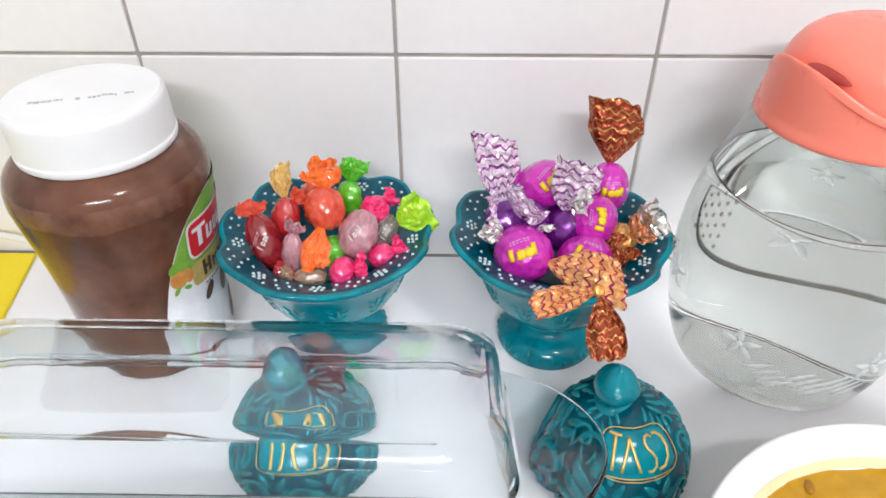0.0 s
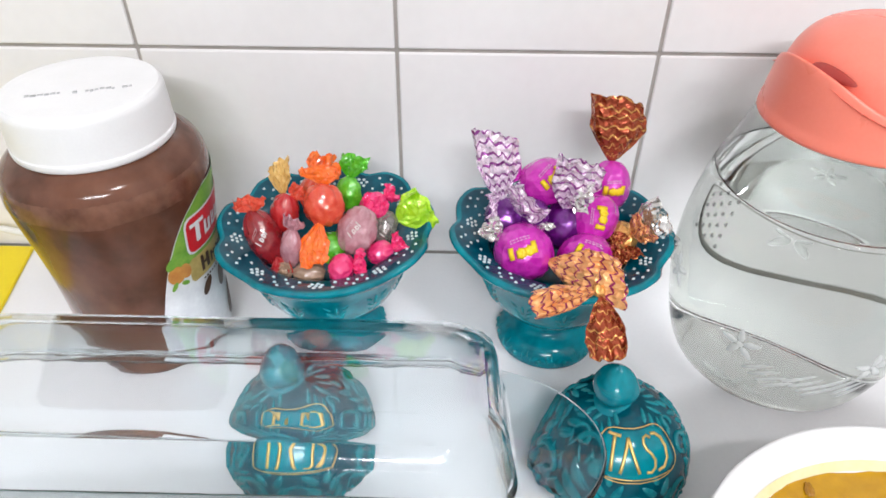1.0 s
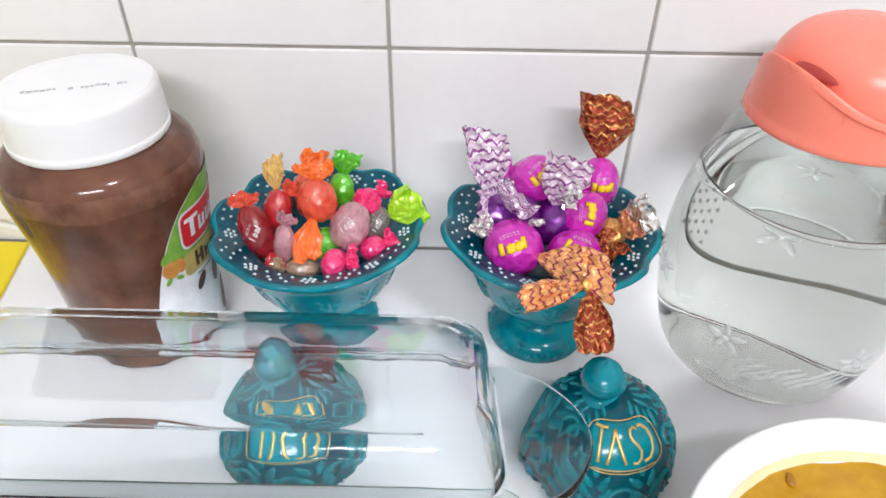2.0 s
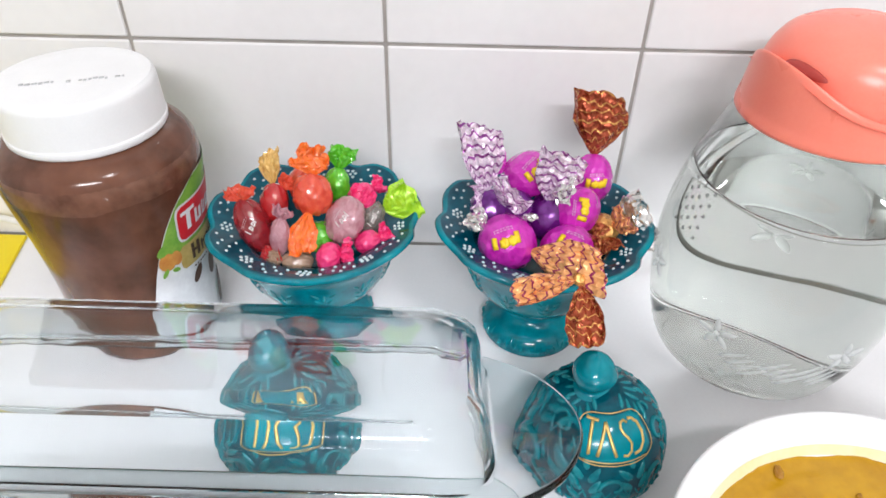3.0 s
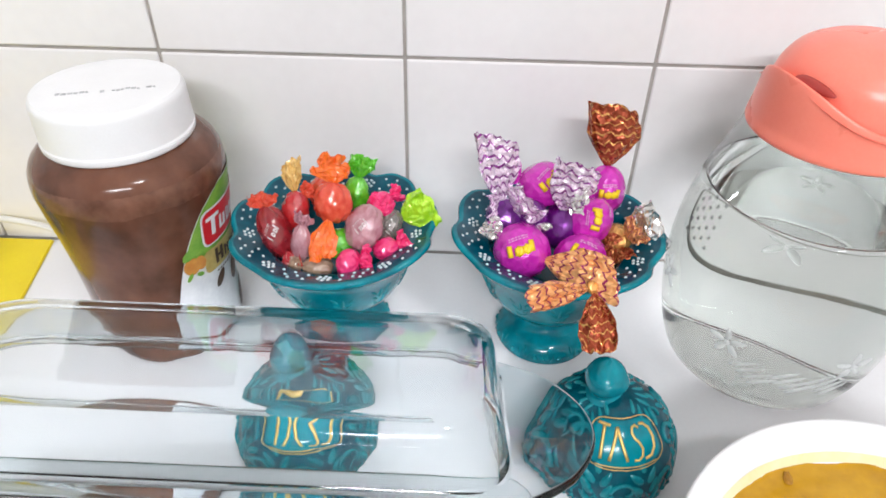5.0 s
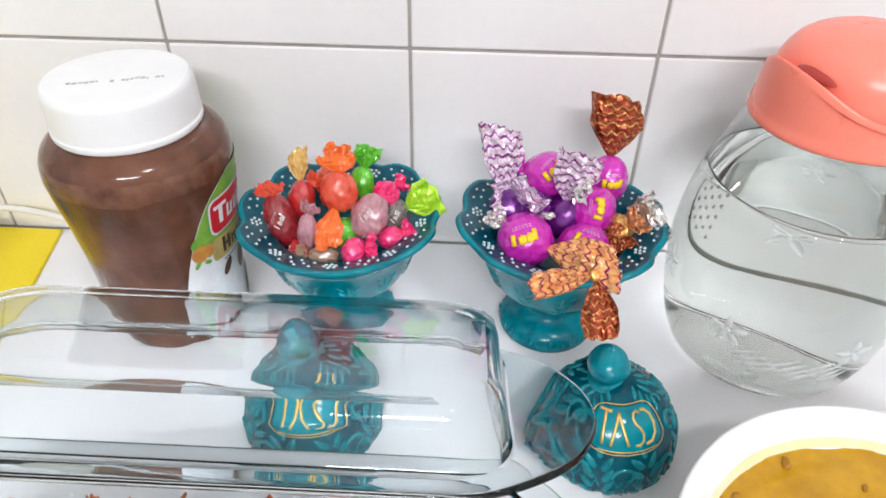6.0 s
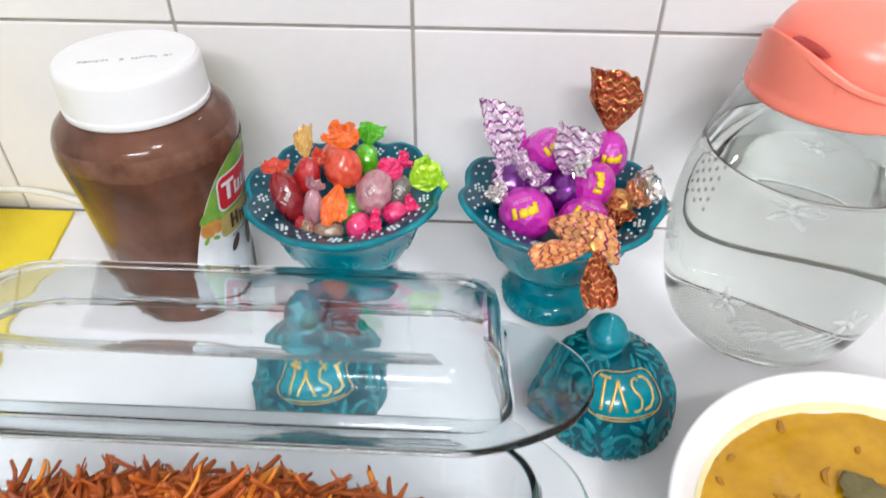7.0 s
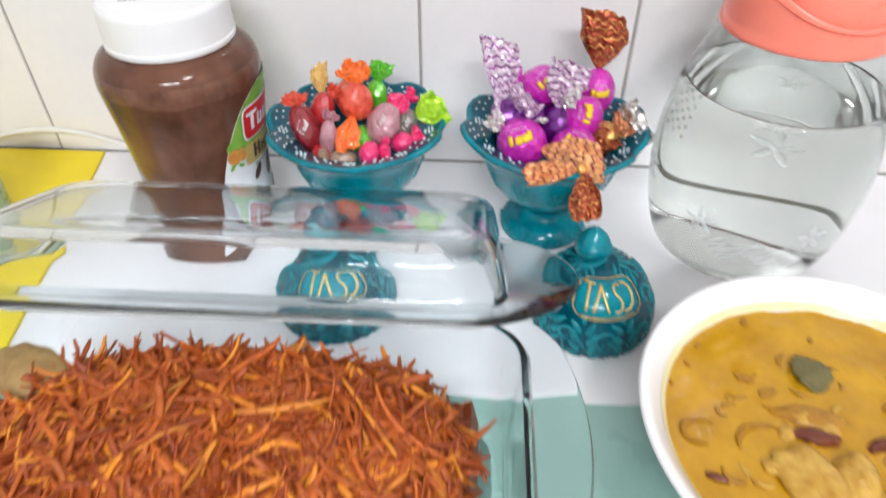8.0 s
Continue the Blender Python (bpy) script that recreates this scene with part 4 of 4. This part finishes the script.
def lump(x, y, z, sx, sy, sz, seed, material, name, turn=0, label=""):
    b = bmesh.new()
    bmesh.ops.create_icosphere(b, subdivisions=4, radius=1)
    for v in b.verts:
        n = 1 + 0.25 * noise.noise(v.co * 1.7 + Vector((seed, 0, 0))) + 0.07 * noise.noise(v.co * 6 + Vector((0, seed, 0)))
        v.co = Vector((v.co.x * sx * n, v.co.y * sy * n, v.co.z * sz * n))
    ob = part(name, b, material, curry, label)
    ob.matrix_basis = pose(x - 0.016, y + 0.013, z + 0.0004, 0, 0, turn)
    return ob


lump(-0.006, -0.042, 0.0425, 0.0150, 0.0240, 0.0085, 3, CHICKEN, "chicken_piece", 12, "curry coated chicken piece")
lump(0.012, -0.034, 0.0425, 0.0090, 0.0140, 0.0075, 7, CHICKEN, "chicken_piece", -25)
lump(0.040, -0.030, 0.0420, 0.0160, 0.0120, 0.0070, 9, CHICKEN, "chicken_piece", 25)
lump(0.004, -0.0030, 0.0425, 0.0170, 0.0070, 0.0035, 13, ONION, "softened_leaf", -10)
lump(0.0020, -0.0136, 0.0440, 0.0110, 0.0038, 0.0032, 17, CHILLI, "chilli_piece", -8, "dark red chilli piece")
lump(0.030, -0.0160, 0.0440, 0.0080, 0.0032, 0.0030, 19, CHILLI, "chilli_piece", 20)
lump(-0.047, -0.036, 0.0443, 0.0048, 0.0018, 0.0014, 21, CHILLI, "chilli_piece", -18)
for i, (x, y, s) in enumerate(((-0.047, 0.037, 0.0030), (-0.038, 0.038, 0.0026), (-0.010, 0.056, 0.0035), (-0.046, 0.026, 0.0022), (-0.020, 0.018, 0.0042), (-0.012, 0.010, 0.0050), (0.020, 0.045, 0.0020), (-0.056, 0.014, 0.0018), (0.050, 0.02, 0.003))):
    lump(x, y, 0.0440, s, s * 0.55, 0.0011, 30 + i, ONION, "onion_piece", 40 * i)
bay = bmesh.new()
rows = []
for i in range(13):
    t = i / 12
    w = 0.0095 * math.sin(math.pi * min(1, t * 0.97 + 0.03)) ** 0.7 * (1 + 0.16 * math.sin(i * 2.3))
    rows.append([bay.verts.new((s * w + 0.002 * math.sin(t * 3), -0.011 + 0.022 * t, 0.0010 * abs(s) + 0.0012 * math.sin(t * 4))) for s in (-1, -0.5, 0, 0.5, 1)])
for a, b in zip(rows, rows[1:]):
    for k in range(4):
        bay.faces.new((a[k], a[k + 1], b[k + 1], b[k]))
bay_ob = part("bay_leaf", bay, HERB, curry, "grey green leaf piece")
bay_ob.matrix_basis = pose(-0.0057, 0.0350, 0.0452, 6, 3, 12)
bay_ob.modifiers.new("thick", "SOLIDIFY").thickness = 0.0005
for x, y, r, a0, span in ((-0.036, -0.006, 0.013, 60, 130), (-0.064, 0.000, 0.008, 40, 240), (0.032, 0.012, 0.010, 10, 150), (0.052, -0.004, 0.012, 60, 150), (-0.018, -0.022, 0.016, 90, 90), (-0.030, 0.006, 0.018, 300, 60)):
    b = bmesh.new()
    tube(b, [(x + r * math.cos(radians(a0 + span * k / 16)), y + r * 0.8 * math.sin(radians(a0 + span * k / 16)), 0.0446 + 0.0006 * math.sin(k)) for k in range(17)],
         lambda t: 0.0012 * (0.4 + math.sin(math.pi * t)), 6, 0.7)
    part("onion_ring", b, ONION, curry, "soft brown onion strip")

random.seed(23)
for i in range(26):
    a, d = random.uniform(0, 2 * math.pi), 0.062 * math.sqrt(random.random())
    x, y, r, a0, span = d * math.cos(a), d * math.sin(a) - 0.004, random.uniform(0.004, 0.010), random.uniform(0, 360), random.uniform(50, 160)
    b = bmesh.new()
    tube(b, [(x + r * math.cos(radians(a0 + span * k / 9)), y + r * 0.8 * math.sin(radians(a0 + span * k / 9)), 0.0440 + 0.0004 * math.sin(k + i)) for k in range(10)],
         lambda t: 0.0010 * (0.35 + math.sin(math.pi * t)), 6, 0.6)
    part("onion_strip", b, ONION if i % 4 else CHICKEN, curry)
for i, (x, y, s) in enumerate(((0.000, -0.004, 0.006), (-0.010, -0.012, 0.005), (0.010, -0.010, 0.0055), (-0.020, -0.030, 0.006), (0.022, -0.045, 0.008), (0.048, -0.012, 0.007))):
    lump(x, y, 0.0436, s, s * 0.7, s * 0.45, 60 + i, CHICKEN, "chicken_shred", 50 * i)

# ---- sweets ----


def tail_mesh(length, width, seed, curl=0.85):
    """A crumpled flap of wrapper that opens from a pinched neck, along +z, with sharp creases and a ragged end."""
    rnd = random.Random(seed)
    cols, rows_n = 22, 16
    bm = bmesh.new()
    uv = bm.loops.layers.uv.new("UVMap")
    skew, lean = rnd.uniform(-0.20, 0.20), rnd.uniform(-0.12, 0.12)
    waves = [(rnd.uniform(1.0, 3.6), rnd.uniform(0, 6.28), rnd.uniform(0.4, 1.0)) for _ in range(4)]
    fold_at, fold_turn = rnd.uniform(0.55, 0.85) * rnd.choice((-1, 1)), rnd.uniform(0.7, 2.4)
    vs = []
    for j in range(rows_n + 1):
        t = j / rows_n
        row = []
        for i in range(cols + 1):
            s = 2 * i / cols - 1
            open_ = min(1.0, t * 1.9) ** 0.85
            w = 0.0011 + (width / 2 - 0.0011) * open_ * (1 - 0.12 * t)
            crease = sum(k * (abs(((s * f + p + 0.7 * t) % 2) - 1) - 0.5) for f, p, k in waves)
            a = s * curl
            x = w * math.sin(a) / math.sin(curl) + lean * length * t * t
            y = w * (math.cos(a) - math.cos(curl)) * 0.7 + crease * (0.0004 + 0.0013 * open_)
            z = length * t * (1 + skew * s * t - 0.10 * s * s)
            past = (s - fold_at) * (1 if fold_at > 0 else -1)
            if past > 0:
                x -= math.copysign(w * past * (1 - math.cos(fold_turn)), fold_at)
                y += w * past * math.sin(fold_turn)
            q = Vector((s * 2.3 + seed, t * 2.9, seed * 0.37))
            ridge = 0.5 - abs(noise.noise(q * 1.3))
            y += open_ * (0.0024 * ridge + 0.0012 * noise.noise(q * 3.1))
            x += open_ * 0.0013 * noise.noise(q * 2.2 + Vector((4, 0, 0)))
            z += open_ * 0.0024 * noise.noise(q * 1.9 + Vector((0, 7, 0)))
            row.append(bm.verts.new((x, y, z)))
        vs.append(row)
    for j in range(rows_n):
        for i in range(cols):
            f = bm.faces.new((vs[j][i], vs[j][i + 1], vs[j + 1][i + 1], vs[j + 1][i]))
            for lp, (a, b) in zip(f.loops, ((i, j), (i + 1, j), (i + 1, j + 1), (i, j + 1))):
                lp[uv].uv = (a / cols, b / rows_n)
    return bm


def body_mesh(rx, ry, rz, seed, crumple=0.05):
    bm = bmesh.new()
    bmesh.ops.create_uvsphere(bm, u_segments=44, v_segments=28, radius=1)
    for v in bm.verts:
        pole = abs(v.co.z)
        a = math.atan2(v.co.y, v.co.x)
        pleat = 1 + (0.06 + crumple * 0.9) * math.sin(a * 9 + seed + 2.0 * noise.noise(v.co * 2)) * max(0, pole - 0.45 + crumple)
        ridge = 0.5 - abs(noise.noise(v.co * 3.4 + Vector((seed, 2, 0))))
        n = (1 + crumple * 0.6 * noise.noise(v.co * 2.6 + Vector((seed, 0, 0))) + crumple * 0.7 * (ridge - 0.35) + crumple * 0.5 * (0.22 - abs(noise.noise(v.co * 5.5 + Vector((0, seed, 3)))))) * pleat
        v.co = Vector((v.co.x * rx * n, v.co.y * ry * n, v.co.z * rz * (1 + crumple * 0.4 * noise.noise(v.co * 3))))
    return bm


def aim(direction, roll=0.0):
    return Vector(direction).to_track_quat("Z", "Y").to_matrix().to_4x4() @ pose(0, 0, 0, 0, 0, roll)


def spread(direction, spin):
    """Turns a tail along a direction, with its broad side to the open side of the heap, give or take spin / 3 degrees."""
    d = Vector(direction).normalized()
    out = Vector((0.0, -0.78, 0.62))
    y = (out - d * out.dot(d)).normalized()
    x = y.cross(d)
    return Matrix((x, y, d)).transposed().to_4x4() @ pose(0, 0, 0, 0, 0, spin / 3)


def sweet(name, at, size, axis, roll, material, tails, label, group, seed, marks=None, category="sweet"):
    """A wrapped sweet: its body, twisted tails given as (direction, length, width, material, roll), and print on its face."""
    th = thing(name, pose(*at), label, category, group)
    boiled = name == "boiled_sweet"
    size = tuple(v * (1.2 if boiled else 1.0) for v in size)
    body = part("sweet_body", body_mesh(*size, seed, 0.15 if boiled else 0.06), material, th)
    turn = aim(axis, roll)
    body.matrix_basis = turn
    for k, (direction, length, width, mt, spin) in enumerate(tails):
        d = Vector(direction).normalized()
        inner = turn.inverted().to_3x3() @ d
        reach = 1 / math.sqrt((inner.x / size[0]) ** 2 + (inner.y / size[1]) ** 2 + (inner.z / size[2]) ** 2)
        t = part("wrapper_tail", tail_mesh(length * 1.22, width * (1.75 if boiled else 1.45), seed * 7 + k), mt, th, smooth=False)
        t.matrix_basis = Matrix.Translation(d * (reach * 0.93)) @ spread(d, spin)
        t.modifiers.new("thick", "SOLIDIFY").thickness = 0.00012
    if marks:
        face, tilt, mats = marks
        bm_big, bm_small = bmesh.new(), bmesh.new()
        rnd = random.Random(seed)
        f = Vector(face).normalized()
        right = Vector((0, 0, 1)).cross(f).normalized()
        up = f.cross(right)
        right, up = right * math.cos(tilt) + up * math.sin(tilt), up * math.cos(tilt) - right * math.sin(tilt)
        back = turn.inverted().to_3x3()

        def surf(u, v):
            d = (f + right * u + up * v).normalized()
            q = back @ d
            reach = 1 / math.sqrt((q.x / size[0]) ** 2 + (q.y / size[1]) ** 2 + (q.z / size[2]) ** 2)
            return d * (reach * 1.035 + 0.0003)

        def bar(bm, pts, w):
            tube(bm, [surf(*p) for p in pts], w, 6, 0.35, [surf(*p).normalized() for p in pts])

        big = max(size) * (0.5 if boiled else 1.0)
        # stout rounded strokes in place of the printed name
        for u in (-0.42, -0.14, 0.14, 0.40):
            h = 0.42 if u in (-0.42, 0.40) else 0.26
            bar(bm_big, [(u - 0.03, -0.16), (u, -0.16 + h * 0.5), (u + 0.03, -0.16 + h)], big * (0.05 if boiled else 0.095))
            if u in (-0.14, 0.14):
                bar(bm_big, [(u - 0.02, -0.14), (u + 0.13, -0.10), (u + 0.15, 0.05), (u + 0.01, 0.10)], big * (0.05 if boiled else 0.085))
        for row in (0.40, 0.50):
            u = -0.35
            while u < 0.35:
                w = rnd.uniform(0.05, 0.12)
                bar(bm_small, [(u, row), (u + w * 0.5, row), (u + w, row)], big * 0.018)
                u += w + 0.05
        part("lettering", bm_big, mats[0], th, "bold print strokes")
        part("fine_print", bm_small, mats[1], th, "faint fine print")
    return th


G2 = "foil sweets in the bowl"
L2 = "round purple foil-wrapped sweet with zigzag wrapper tails"
M2 = (YELLOW_INK, PINK_INK)
sweet("foil_sweet", (0.0711, -0.0980, 0.0795), (0.0151, 0.0151, 0.0157), (0.9, -0.3, -0.25), 0, PURPLE,
      [((0.7750, -0.6263, 0.0842), 0.0366, 0.0184, GOLD_ZIG, 10), ((-0.8318, 0.0819, 0.5490), 0.0099, 0.0107, SILVER, 10)], L2, G2, 3, ((-0.12, -0.80, 0.62), 0.45, M2))
sweet("foil_sweet", (0.1032, -0.1000, 0.0756), (0.0151, 0.0145, 0.0151), (-0.95, -0.25, -0.1), 0, PURPLE,
      [((0.8391, -0.2111, 0.5013), 0.0060, 0.0100, BROWN_ZIG, 30)], "purple foil sweet half hidden under a gold tail", G2, 5, ((-0.05, -0.62, 0.80), -0.35, M2))
sweet("foil_sweet", (0.1089, -0.0800, 0.0876), (0.0124, 0.0118, 0.0143), (0.55, 0.3, 0.75), 0, PURPLE,
      [((0.7277, -0.5513, -0.4080), 0.0066, 0.0080, BROWN_ZIG, 80)], L2, G2, 8, ((0.15, -0.75, 0.65), 1.35, M2))
sweet("foil_sweet", (0.0836, -0.0660, 0.1022), (0.0137, 0.0125, 0.0150), (1, -0.2, 0.25), 0, PURPLE,
      [((-0.9597, 0.2653, 0.0929), 0.0088, 0.0157, PURPLE, 20), ((0.7228, -0.6315, 0.2807), 0.0149, 0.0213, SILVER, 0)], "purple foil sweet with a crumpled silver zigzag tail", G2, 10, ((0.12, -0.75, 0.65), 0.75, M2))
sweet("foil_sweet", (0.1193, -0.0580, 0.0949), (0.0119, 0.0109, 0.0151), (0.03, 0.1, 1), 0, PURPLE,
      [((-0.0133, 0.1777, 0.9840), 0.0310, 0.0261, BROWN_ZIG, 15)], "purple foil sweet standing with a gold-brown tail upright", G2, 12, ((0.05, -0.92, 0.30), 0.0, M2))
sweet("foil_sweet", (0.0933, -0.0780, 0.0817), (0.0126, 0.0119, 0.0132), (0.2, 0.3, 0.9), 0, VIOLET,
      [((0.0172, -0.0983, 0.9950), 0.0285, 0.0227, SILVER_ZIG, 0)], "violet foil sweet under a broad silver zigzag tail", G2, 15)
sweet("foil_sweet", (0.0626, -0.0780, 0.0854), (0.0119, 0.0113, 0.0131), (-0.5, 0.2, 0.8), 0, VIOLET,
      [((-0.2545, 0.0878, 0.9631), 0.0335, 0.0187, SILVER_ZIG, 0), ((0.4265, -0.4301, 0.7957), 0.0167, 0.0193, SILVER_ZIG, 30), ((-0.5642, -0.5083, 0.6506), 0.0081, 0.0150, SILVER_ZIG, 60)], "violet foil sweet with long silver zigzag tails", G2, 17)
sweet("foil_sweet", (0.1246, -0.0780, 0.0732), (0.0108, 0.0102, 0.0115), (0.85, 0.3, 0.1), 0, BROWN_ZIG,
      [((0.7964, -0.0755, 0.6001), 0.0161, 0.0266, SILVER, 30), ((0.5306, -0.4574, 0.7136), 0.0117, 0.0140, GOLD_ZIG, 10), ((0.1990, -0.9517, 0.2336), 0.0130, 0.0090, BROWN_ZIG, 10)], "foil sweet with a crumpled silver and gold tail", G2, 18)
sweet("foil_sweet", (0.1038, -0.1320, 0.0834), (0.0031, 0.0028, 0.0036), (0.3, -0.5, -0.5), 0, BROWN_ZIG,
      [((0.1391, -0.9272, -0.3477), 0.0270, 0.0148, BROWN_ZIG, 20), ((-0.8650, -0.4708, 0.1736), 0.0311, 0.0111, GOLD_ZIG, -10)], "gold-brown foil sweet hanging over the bowl rim", G2, 21)
sweet("foil_sweet", (0.0765, -0.0820, 0.0914), (0.0086, 0.0080, 0.0092), (0.2, 0.2, 0.9), 0, VIOLET,
      [((0.2977, -0.9528, -0.0595), 0.0060, 0.0091, SILVER, 0)], "small dark foil sweet low in the heap", G2, 27)
G1 = "small boiled sweets in the bowl"
MB = (PALE_PRINT, PALE_PRINT)
sweet("boiled_sweet", (-0.0649, -0.0920, 0.0814), (0.0077, 0.0066, 0.0133), (-0.38, 0.25, 0.85), 0, DARK_RED,
      [((-0.2989, 0.2717, 0.9148), 0.0074, 0.0108, SALMON_FILM, 0), ((0.4999, -0.5784, -0.6446), 0.0113, 0.0098, RED_FILM, 40)], "dark red boiled sweet in clear red film", G1, 31, ((0.1, -0.8, 0.5), 1.1, MB))
sweet("boiled_sweet", (-0.0501, -0.0980, 0.0789), (0.0051, 0.0043, 0.0091), (0.1, 0.2, 1), 0, MAUVE,
      [((0.1430, 0.3899, 0.9097), 0.0060, 0.0072, MAUVE, 0)], "pale mauve boiled sweet in clear film", G1, 33)
sweet("boiled_sweet", (-0.0559, -0.0800, 0.0884), (0.0067, 0.0059, 0.0093), (0.15, 0.3, 1), 0, RED_FILM,
      [((-0.0743, 0.5477, 0.8333), 0.0157, 0.0080, AMBER_FILM, 15), ((0.5526, 0.2352, 0.7996), 0.0074, 0.0067, SALMON_FILM, 70)], "red boiled sweet with a tall amber tail", G1, 35)
sweet("boiled_sweet", (-0.0338, -0.0820, 0.0955), (0.0092, 0.0076, 0.0097), (0.05, 0.3, 1), 0, SALMON_FILM,
      [((0.0412, 0.5156, 0.8559), 0.0086, 0.0164, ORANGE_FILM, 10), ((-0.1327, -0.7961, -0.5904), 0.0196, 0.0107, ORANGE_FILM, 20)], "orange red boiled sweet with bright orange tails", G1, 37)
sweet("boiled_sweet", (-0.0443, -0.0620, 0.0902), (0.0064, 0.0056, 0.0080), (0.3, 0.3, 1), 0, SALMON_FILM,
      [((0.2874, 0.3964, 0.8720), 0.0113, 0.0095, ORANGE_FILM, 25)], "salmon boiled sweet with an orange tail", G1, 39)
sweet("boiled_sweet", (-0.0237, -0.0640, 0.0904), (0.0064, 0.0053, 0.0085), (0.1, 0.3, 1), 0, GREEN_FILM,
      [((0.0996, 0.4980, 0.8615), 0.0108, 0.0114, GREEN_FILM, 0)], "green wrapped boiled sweet", G1, 41)
sweet("boiled_sweet", (-0.0162, -0.0900, 0.0854), (0.0094, 0.0069, 0.0109), (0.35, 0.5, 0.75), 0, MAUVE,
      [((0.4656, 0.8217, 0.3287), 0.0103, 0.0094, PINK_FILM, 0)], "mauve flat boiled sweet with pale print", G1, 43, ((-0.02, -0.8, 0.6), 0.9, MB))
sweet("boiled_sweet", (-0.0041, -0.0800, 0.0791), (0.0066, 0.0058, 0.0089), (0.5, 0.4, 0.7), 0, GREY_FILM,
      [((0.8082, 0.3942, 0.4376), 0.0160, 0.0183, LIME_FILM, 10)], "grey boiled sweet with a crumpled lime tail", G1, 45, ((0.3, -0.8, 0.5), 0.9, MB))
sweet("boiled_sweet", (-0.0228, -0.1080, 0.0746), (0.0075, 0.0060, 0.0055), (0.9, -0.1, 0.2), 0, PINK_FILM,
      [((0.9730, 0.0000, 0.2307), 0.0060, 0.0101, PINK_FILM, 0)], "hot pink wrapped boiled sweet", G1, 47)
sweet("boiled_sweet", (-0.0040, -0.0960, 0.0759), (0.0056, 0.0046, 0.0061), (0.9, 0.2, 0.3), 0, PINK_FILM,
      [((0.9184, 0.2355, 0.3179), 0.0060, 0.0098, PINK_FILM, 0)], "small hot pink wrapped boiled sweet", G1, 49)
sweet("boiled_sweet", (-0.0405, -0.1060, 0.0690), (0.0056, 0.0045, 0.0071), (1, 0, 0.05), 0, TAN_FILM,
      [((-0.9990, 0.0000, 0.0454), 0.0060, 0.0067, TAN_FILM, 0)], "tan boiled sweet in clear film", G1, 51)
sweet("boiled_sweet", (-0.0096, -0.0700, 0.0892), (0.0053, 0.0045, 0.0063), (0.8, 0.3, 0.3), 0, PINK_FILM,
      [((0.8796, 0.4454, 0.1670), 0.0060, 0.0083, PINK_FILM, 0)], "small pink sweet in crumpled film", G1, 53)
sweet("boiled_sweet", (-0.0324, -0.0920, 0.0751), (0.0077, 0.0067, 0.0093), (0.8, 0.2, 0.1), 0, GREEN_FILM,
      [((0.3807, -0.9229, 0.0577), 0.0060, 0.0061, GREEN_FILM, 0)], "dark green wrapped sweet low in the heap", G1, 55)

# ---- things by the wall on the yellow mat ----
mat = bmesh.new()
outline = [(-0.262, -0.0035), (-0.2335, -0.165), (-0.2150, -0.285), (-0.62, -0.300), (-0.66, -0.0035)]
lo = [mat.verts.new((x, y, 0.0)) for x, y in outline]
hi = [mat.verts.new((x, y, 0.0022)) for x, y in outline]
mat.faces.new(lo[::-1])
mat.faces.new(hi)
for k in range(5):
    mat.faces.new((lo[k], lo[(k + 1) % 5], hi[(k + 1) % 5], hi[k]))
bmesh.ops.recalc_face_normals(mat, faces=mat.faces)
bmesh.ops.bevel(mat, geom=list(mat.edges), offset=0.0007, segments=2, affect="EDGES")
tagged(part("yellow_mat", mat, YELLOW, smooth=False), "bright yellow plastic mat lying on the white sheet", "mat")

cable = bmesh.new()
pts = []
for k in range(40):
    t = k / 39
    x = -0.37 + 0.20 * t
    pts.append((x, -0.012 - 0.010 * t, 0.0046 + 0.024 * math.sin(math.pi * min(1, max(0, (x + 0.365) / 0.155))) ** 0.8))
tube(cable, pts, 0.0024, 10)
tagged(part("white_cable", cable, CABLE), "thin white cable arched in front of the tiles", "cable")

cup = thing("plastic_cup", pose(-0.3090, -0.1000, 0.0022), "pale green plastic cup standing on the yellow mat", "cup")
part("cup_body", lathe(smooth_profile([(0.0, 0.0), (0.019, 0.0), (0.021, 0.002), (0.0235, 0.03), (0.026, 0.058), (0.0268, 0.060), (0.0250, 0.060), (0.0222, 0.03), (0.0195, 0.004), (0.0, 0.003)], 3), 48), CUP_GREEN, cup)
part("cup_rim", lathe([(0.0262, 0.0565), (0.0275, 0.0575), (0.0278, 0.0605), (0.0265, 0.0618), (0.0250, 0.0610)], 48), LID_WHITE, cup, "white rolled rim")

# ---- wall tiles ----
tile_bm = box(bmesh.new(), -0.0740, 0.0740, 0.0, 0.0060, -0.0740, 0.0740, 0.0011)
tile_mesh = mesh_from(tile_bm, "tile", TILE, False)
base_bm = box(bmesh.new(), -0.0740, 0.0740, 0.0, 0.0060, -ROW_Z / 2 + 0.0008, ROW_Z / 2 - 0.0010, 0.0011)
base_mesh = mesh_from(base_bm, "tile", TILE, False)
random.seed(3)
for row in range(-1, 15):
    for col in range(-10, 10):
        me = base_mesh if row == -1 else tile_mesh
        z = ROW_Z / 2 if row == -1 else ROW_Z + PITCH * (row + 0.5)
        ob = new("tile", me)
        ob.parent = wall_north
        ob.matrix_basis = pose(JOINT_X + PITCH * (col + 0.5), 0.0 + random.uniform(-0.0002, 0.0002), z, random.uniform(-0.12, 0.12), 0, random.uniform(-0.12, 0.12))
